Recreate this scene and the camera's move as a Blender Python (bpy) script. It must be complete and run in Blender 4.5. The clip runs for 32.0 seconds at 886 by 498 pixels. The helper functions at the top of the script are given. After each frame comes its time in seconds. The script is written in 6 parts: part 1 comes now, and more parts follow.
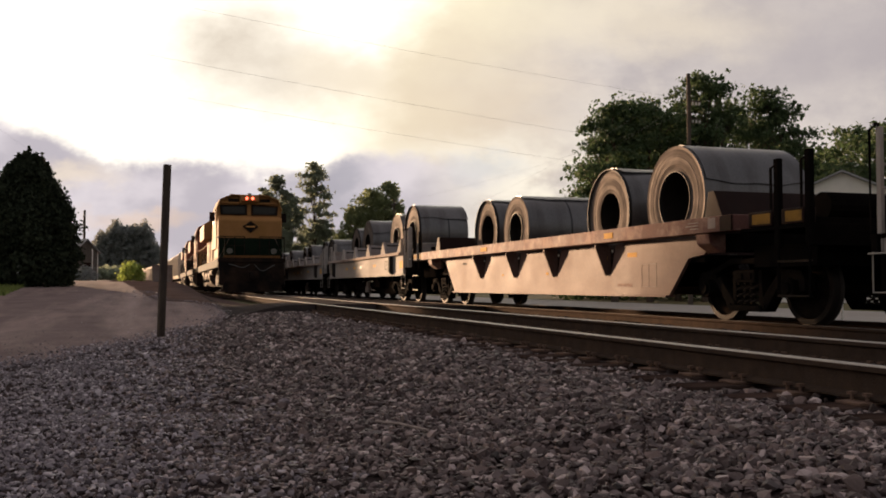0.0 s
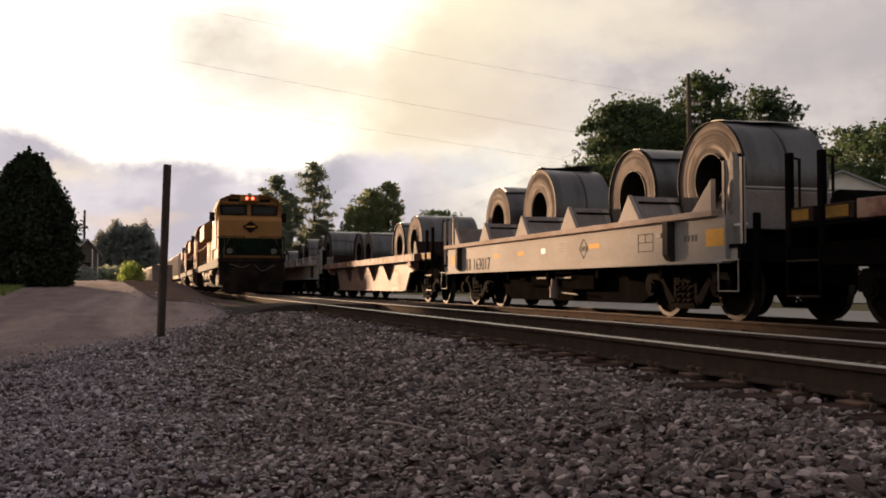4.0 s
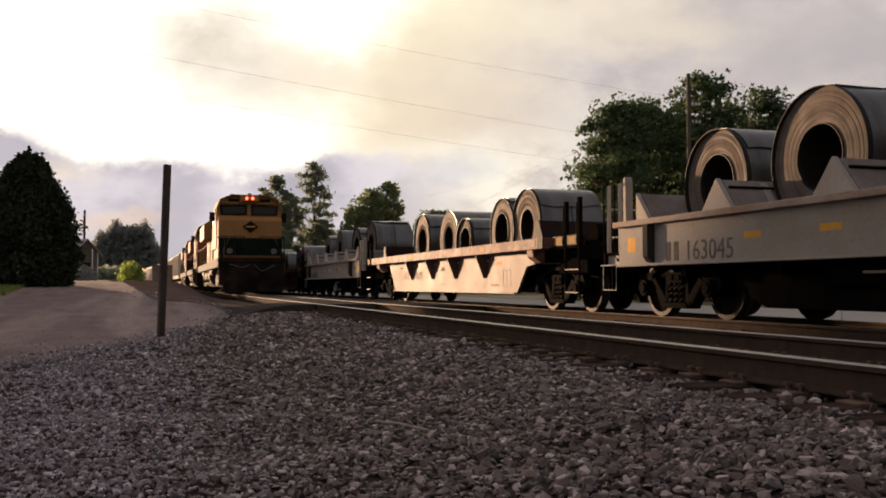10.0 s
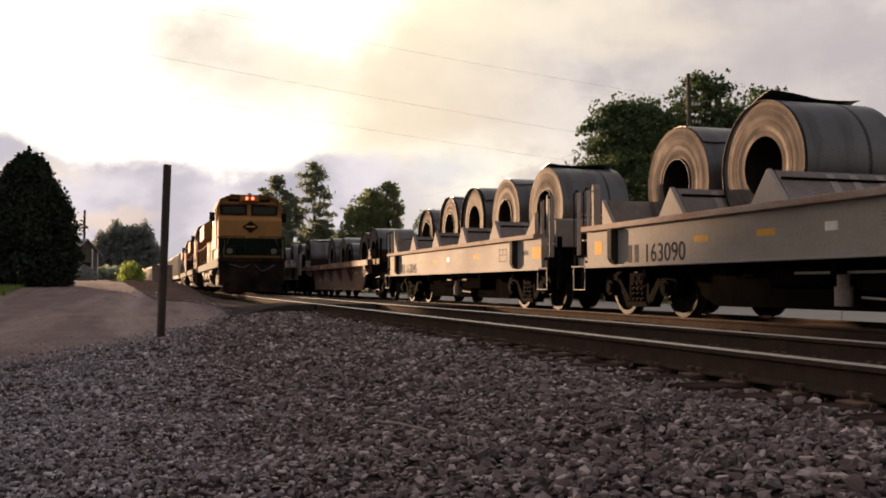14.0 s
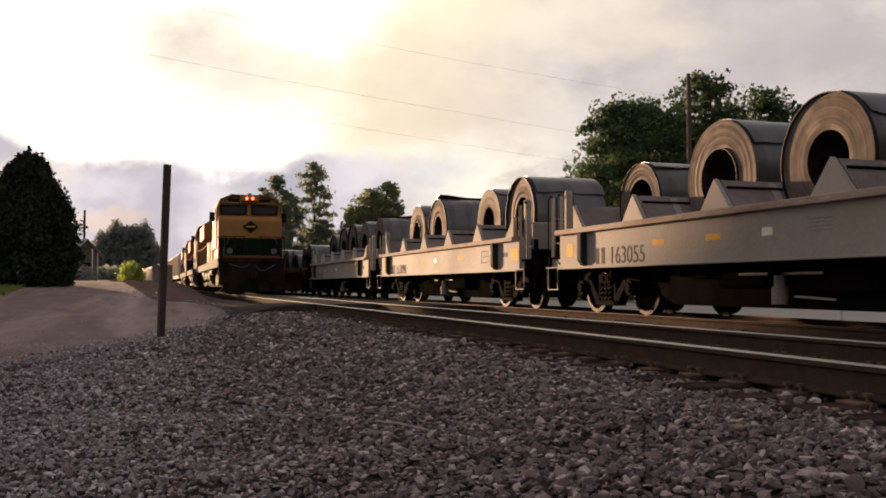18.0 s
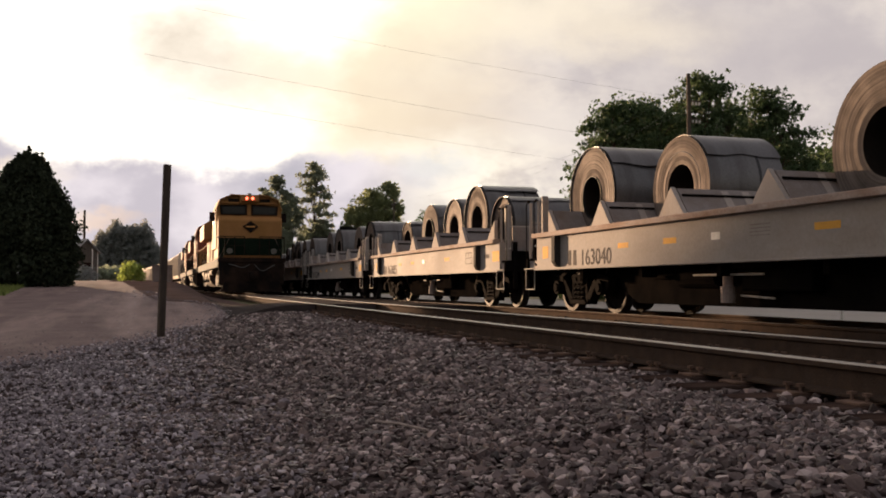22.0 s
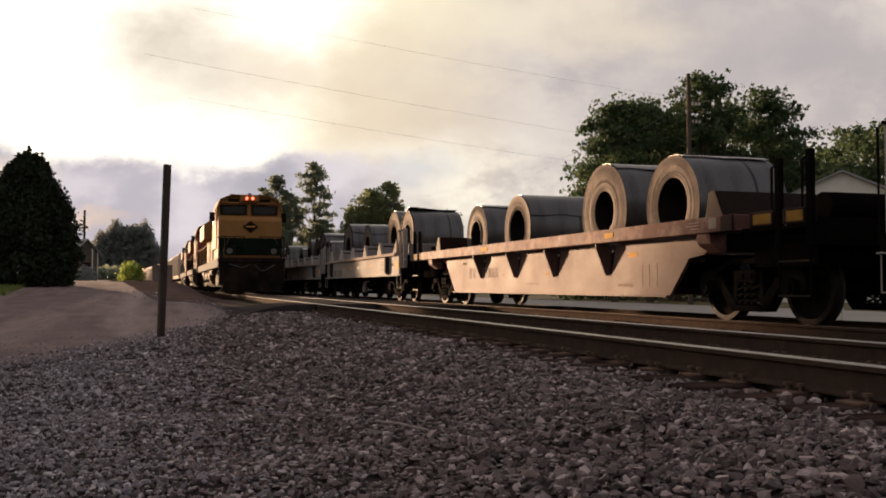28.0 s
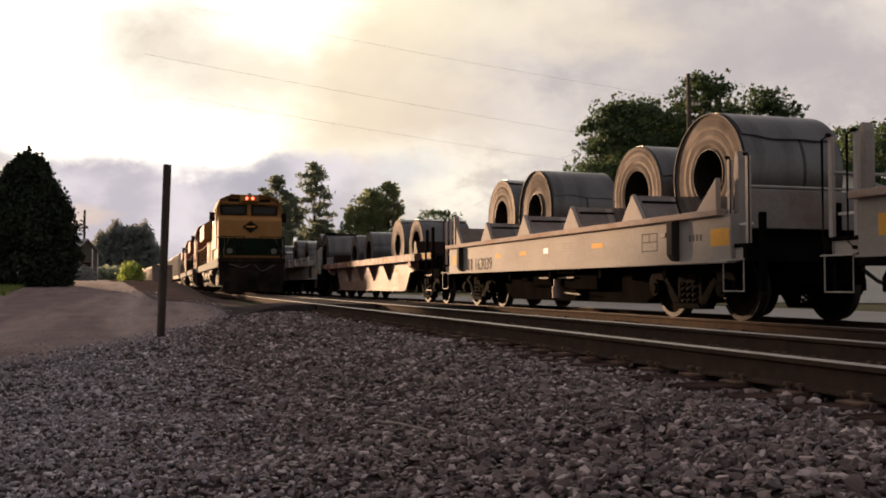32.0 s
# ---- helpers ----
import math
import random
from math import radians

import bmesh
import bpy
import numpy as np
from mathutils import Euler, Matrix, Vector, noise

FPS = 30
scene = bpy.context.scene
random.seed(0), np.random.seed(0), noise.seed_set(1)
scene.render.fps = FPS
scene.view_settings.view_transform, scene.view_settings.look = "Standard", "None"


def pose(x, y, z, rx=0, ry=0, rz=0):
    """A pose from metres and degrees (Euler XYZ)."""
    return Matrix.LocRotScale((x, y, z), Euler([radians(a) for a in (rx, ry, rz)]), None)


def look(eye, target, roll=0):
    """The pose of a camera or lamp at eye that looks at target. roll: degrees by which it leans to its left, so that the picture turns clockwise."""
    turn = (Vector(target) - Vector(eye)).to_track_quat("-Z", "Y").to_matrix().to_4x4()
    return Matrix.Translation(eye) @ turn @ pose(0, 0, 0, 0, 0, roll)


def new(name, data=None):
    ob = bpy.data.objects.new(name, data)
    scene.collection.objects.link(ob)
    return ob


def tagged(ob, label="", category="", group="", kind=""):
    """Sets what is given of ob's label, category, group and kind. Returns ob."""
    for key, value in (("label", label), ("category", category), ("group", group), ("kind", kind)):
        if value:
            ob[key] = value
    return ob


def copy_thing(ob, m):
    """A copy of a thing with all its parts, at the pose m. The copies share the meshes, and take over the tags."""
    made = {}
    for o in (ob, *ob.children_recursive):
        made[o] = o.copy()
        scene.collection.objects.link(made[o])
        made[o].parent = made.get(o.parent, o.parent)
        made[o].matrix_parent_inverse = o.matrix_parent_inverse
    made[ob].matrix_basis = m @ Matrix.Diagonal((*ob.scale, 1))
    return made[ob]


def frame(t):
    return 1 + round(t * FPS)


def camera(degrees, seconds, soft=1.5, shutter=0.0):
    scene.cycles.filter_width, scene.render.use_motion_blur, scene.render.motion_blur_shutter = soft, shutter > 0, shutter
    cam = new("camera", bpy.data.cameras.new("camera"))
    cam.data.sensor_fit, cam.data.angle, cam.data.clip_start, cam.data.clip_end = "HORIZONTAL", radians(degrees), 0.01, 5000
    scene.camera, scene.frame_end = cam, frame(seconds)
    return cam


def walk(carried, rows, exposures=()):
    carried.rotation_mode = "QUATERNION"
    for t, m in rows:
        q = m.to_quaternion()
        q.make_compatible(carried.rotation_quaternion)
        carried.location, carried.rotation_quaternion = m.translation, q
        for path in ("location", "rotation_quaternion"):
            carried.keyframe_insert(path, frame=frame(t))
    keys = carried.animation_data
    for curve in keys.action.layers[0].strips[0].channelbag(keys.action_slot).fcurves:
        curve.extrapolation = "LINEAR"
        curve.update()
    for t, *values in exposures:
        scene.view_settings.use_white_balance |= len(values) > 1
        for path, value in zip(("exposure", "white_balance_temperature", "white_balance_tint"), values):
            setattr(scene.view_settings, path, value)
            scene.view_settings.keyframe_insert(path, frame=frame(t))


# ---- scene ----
# World: metres. +Y runs along the two tracks, away from the camera; +X to the right. Rail head of the near track is z = 0.
EYE = Vector((0.0, 0.0, 0.42))
YAW, TILT = 17.24, 2.256
cam = camera(50.85, 32.0, soft=1.8)
aim = Vector((math.sin(radians(YAW)) * math.cos(radians(TILT)), math.cos(radians(YAW)) * math.cos(radians(TILT)), math.sin(radians(TILT))))
STOPS = 1.75
walk(cam, [(0.0, look(EYE, EYE + aim)), (32.0, look(EYE, EYE + aim))], exposures=[(t, STOPS + d) for t, d in ((0, 0.0), (1, -0.03), (2, 0.0), (3, 0.02), (6, 0.25), (7, 0.1), (8, -0.03), (9, -0.02), (10, 0.06), (11, 0.12), (13, 0.1), (14, 0.17), (17, 0.18), (24, 0.2), (25, 0.25), (28, 0.0), (29, 0.0), (30, 0.08), (32, 0.1))])
NEAR_X = 4.4          # centre of the near track
FAR_X = 8.6           # centre of the track the coil train runs on
FAR_Z = -0.07         # its rail head
SPEED = 3.7726        # metres a second, away from the camera

# ---- light ----
SUN_AZ, SUN_EL = 19.5, 4.4      # degrees left of +Y, degrees above the horizon
world = bpy.data.worlds.new("world")
scene.world = world
world.use_nodes = True
wn = world.node_tree
wn.nodes.clear()
w_out = wn.nodes.new("ShaderNodeOutputWorld")
w_bg = wn.nodes.new("ShaderNodeBackground")
w_sky = wn.nodes.new("ShaderNodeTexSky")
w_sky.sky_type = "NISHITA"
w_sky.sun_disc = False
w_sky.sun_elevation = radians(SUN_EL)
w_sky.sun_rotation = radians(-SUN_AZ)
w_sky.dust_density = 3.0
w_tc = wn.nodes.new("ShaderNodeTexCoord")
w_noise = wn.nodes.new("ShaderNodeTexNoise")
w_noise.inputs["Scale"].default_value = 2.2
w_noise.inputs["Detail"].default_value = 6
w_ramp = wn.nodes.new("ShaderNodeValToRGB")
w_ramp.color_ramp.elements[0].position, w_ramp.color_ramp.elements[1].position = 0.35, 0.62
w_ramp.color_ramp.elements[0].color = (0.25, 0.25, 0.25, 1)
w_ramp.color_ramp.elements[1].color = (0.8, 0.8, 0.8, 1)
w_mix = wn.nodes.new("ShaderNodeMix")
w_mix.data_type = "RGBA"
# cloud is brighter towards the sun
w_dot = wn.nodes.new("ShaderNodeVectorMath")
w_dot.operation = "DOT_PRODUCT"
w_dot.inputs[1].default_value = (-math.sin(radians(SUN_AZ)), math.cos(radians(SUN_AZ)), 0.35)
w_lum = wn.nodes.new("ShaderNodeMapRange")
w_lum.inputs["From Min"].default_value, w_lum.inputs["From Max"].default_value = -0.9, 1.0
w_lum.inputs["To Min"].default_value, w_lum.inputs["To Max"].default_value = 1.1, 1.6
w_cloud = wn.nodes.new("ShaderNodeVectorMath")
w_cloud.operation = "SCALE"
w_cloud.inputs[0].default_value = (2.5, 2.15, 2.1)
wn.links.new(w_tc.outputs["Generated"], w_dot.inputs[0])
wn.links.new(w_dot.outputs["Value"], w_lum.inputs["Value"])
wn.links.new(w_lum.outputs["Result"], w_cloud.inputs["Scale"])
wn.links.new(w_cloud.outputs["Vector"], w_mix.inputs["B"])
w_bg.inputs["Strength"].default_value = 0.05
wn.links.new(w_tc.outputs["Generated"], w_noise.inputs["Vector"])
wn.links.new(w_noise.outputs["Fac"], w_ramp.inputs["Fac"])
wn.links.new(w_ramp.outputs["Color"], w_mix.inputs["Factor"])
wn.links.new(w_sky.outputs["Color"], w_mix.inputs["A"])
wn.links.new(w_mix.outputs["Result"], w_bg.inputs["Color"])
wn.links.new(w_bg.outputs["Background"], w_out.inputs["Surface"])

sun_data = bpy.data.lights.new("sun", "SUN")
sun_data.energy = 3.05
sun_data.angle = radians(2.2)
sun_data.color = (1.0, 0.645, 0.39)
sun_dir = Vector((-math.sin(radians(SUN_AZ)) * math.cos(radians(SUN_EL)), math.cos(radians(SUN_AZ)) * math.cos(radians(SUN_EL)), math.sin(radians(SUN_EL))))
sun = new("sun", sun_data)
sun.matrix_world = look(sun_dir * 100, (0, 0, 0))


# ---- materials ----
def mat(name, col, rough=0.7, metal=0.0, var=0.25, scale=6.0, fine=60.0, bump=0.15, dirt=None, dirt_amt=0.35, spec=0.4, per=0.0, stretch=(1, 1, 1), streak=None):
    """Painted or bare surface: colour varied at two scales, stains, fine relief. per: variation from piece to piece."""
    m = bpy.data.materials.new(name)
    m.use_nodes = True
    n, l = m.node_tree.nodes, m.node_tree.links
    b = n["Principled BSDF"]
    tc = n.new("ShaderNodeTexCoord")
    mp = n.new("ShaderNodeMapping")
    mp.inputs["Scale"].default_value = stretch
    l.new(tc.outputs["Object"], mp.inputs["Vector"])
    n1, n2 = n.new("ShaderNodeTexNoise"), n.new("ShaderNodeTexNoise")
    for q, s in ((n1, scale), (n2, fine)):
        q.inputs["Scale"].default_value = s
        q.inputs["Detail"].default_value = 5
        l.new(mp.outputs["Vector"], q.inputs["Vector"])
    add = n.new("ShaderNodeMath")
    add.operation = "ADD"
    l.new(n1.outputs["Fac"], add.inputs[0])
    l.new(n2.outputs["Fac"], add.inputs[1])
    val = n.new("ShaderNodeMapRange")
    val.inputs["From Min"].default_value, val.inputs["From Max"].default_value = 0.6, 1.4
    val.inputs["To Min"].default_value, val.inputs["To Max"].default_value = 1 - var, 1 + var
    l.new(add.outputs[0], val.inputs["Value"])
    src = val.outputs["Result"]
    if per:
        oi = n.new("ShaderNodeObjectInfo")
        pr = n.new("ShaderNodeMapRange")
        pr.inputs["To Min"].default_value, pr.inputs["To Max"].default_value = 1 - per, 1 + per
        l.new(oi.outputs["Random"], pr.inputs["Value"])
        mu = n.new("ShaderNodeMath")
        mu.operation = "MULTIPLY"
        l.new(src, mu.inputs[0])
        l.new(pr.outputs["Result"], mu.inputs[1])
        src = mu.outputs[0]
    sc = n.new("ShaderNodeVectorMath")
    sc.operation = "SCALE"
    sc.inputs[0].default_value = col[:3]
    l.new(src, sc.inputs["Scale"])
    colour = sc.outputs["Vector"]
    if dirt:
        n3 = n.new("ShaderNodeTexNoise")
        n3.inputs["Scale"].default_value = scale * 0.6
        n3.inputs["Detail"].default_value = 8
        n3.inputs["Roughness"].default_value = 0.65
        mp3 = n.new("ShaderNodeMapping")
        mp3.inputs["Location"].default_value = (3.1, 7.7, 1.3)
        mp3.inputs["Scale"].default_value = streak or stretch
        l.new(tc.outputs["Object"], mp3.inputs["Vector"])
        l.new(mp3.outputs["Vector"], n3.inputs["Vector"])
        rp = n.new("ShaderNodeMapRange")
        rp.inputs["From Min"].default_value, rp.inputs["From Max"].default_value = 0.45, 0.68
        rp.inputs["To Max"].default_value = dirt_amt
        l.new(n3.outputs["Fac"], rp.inputs["Value"])
        mx = n.new("ShaderNodeMix")
        mx.data_type = "RGBA"
        mx.inputs["B"].default_value = (*dirt[:3], 1)
        l.new(rp.outputs["Result"], mx.inputs["Factor"])
        l.new(colour, mx.inputs["A"])
        colour = mx.outputs["Result"]
    l.new(colour, b.inputs["Base Color"])
    b.inputs["Roughness"].default_value = rough
    b.inputs["Metallic"].default_value = metal
    b.inputs["Specular IOR Level"].default_value = spec if rough < 0.6 else spec * 0.35
    rr = n.new("ShaderNodeMapRange")
    rr.inputs["To Min"].default_value, rr.inputs["To Max"].default_value = max(0.03, rough - 0.12), min(1, rough + 0.12)
    l.new(n1.outputs["Fac"], rr.inputs["Value"])
    l.new(rr.outputs["Result"], b.inputs["Roughness"])
    if bump:
        bp = n.new("ShaderNodeBump")
        bp.inputs["Strength"].default_value = bump
        bp.inputs["Distance"].default_value = 0.01
        l.new(n2.outputs["Fac"], bp.inputs["Height"])
        l.new(bp.outputs["Normal"], b.inputs["Normal"])
    return m


def glow(name, col, strength):
    m = bpy.data.materials.new(name)
    m.use_nodes = True
    b = m.node_tree.nodes["Principled BSDF"]
    b.inputs["Base Color"].default_value = (*col, 1)
    b.inputs["Emission Color"].default_value = (*col, 1)
    b.inputs["Emission Strength"].default_value = strength
    return m


def island_mat(name, cols, rough=0.85, trans=0.0, scale=3.0, spec=0.3, bump=0.0):
    """Many loose pieces in one mesh: each piece takes its own tone between the colours given."""
    m = bpy.data.materials.new(name)
    m.use_nodes = True
    n, l = m.node_tree.nodes, m.node_tree.links
    b = n["Principled BSDF"]
    g = n.new("ShaderNodeNewGeometry")
    r = n.new("ShaderNodeValToRGB")
    while len(r.color_ramp.elements) < len(cols):
        r.color_ramp.elements.new(0.5)
    for i, c in enumerate(cols):
        r.color_ramp.elements[i].position = i / (len(cols) - 1)
        r.color_ramp.elements[i].color = (*c, 1)
    l.new(g.outputs["Random Per Island"], r.inputs["Fac"])
    tc = n.new("ShaderNodeTexCoord")
    no = n.new("ShaderNodeTexNoise")
    no.inputs["Scale"].default_value = scale
    no.inputs["Detail"].default_value = 6
    l.new(tc.outputs["Object"], no.inputs["Vector"])
    mr = n.new("ShaderNodeMapRange")
    mr.inputs["To Min"].default_value, mr.inputs["To Max"].default_value = 0.6, 1.4
    l.new(no.outputs["Fac"], mr.inputs["Value"])
    sc = n.new("ShaderNodeVectorMath")
    sc.operation = "SCALE"
    l.new(r.outputs["Color"], sc.inputs[0])
    l.new(mr.outputs["Result"], sc.inputs["Scale"])
    l.new(sc.outputs["Vector"], b.inputs["Base Color"])
    b.inputs["Roughness"].default_value = rough
    b.inputs["Specular IOR Level"].default_value = spec
    if bump:
        n2 = n.new("ShaderNodeTexNoise")
        n2.inputs["Scale"].default_value = 90
        l.new(tc.outputs["Object"], n2.inputs["Vector"])
        bp = n.new("ShaderNodeBump")
        bp.inputs["Strength"].default_value = bump
        bp.inputs["Distance"].default_value = 0.01
        l.new(n2.outputs["Fac"], bp.inputs["Height"])
        l.new(bp.outputs["Normal"], b.inputs["Normal"])
    if trans:
        tr = n.new("ShaderNodeBsdfTranslucent")
        l.new(sc.outputs["Vector"], tr.inputs["Color"])
        ms = n.new("ShaderNodeMixShader")
        ms.inputs["Fac"].default_value = trans
        l.new(b.outputs["BSDF"], ms.inputs[1])
        l.new(tr.outputs["BSDF"], ms.inputs[2])
        l.new(ms.outputs["Shader"], n["Material Output"].inputs["Surface"])
    return m


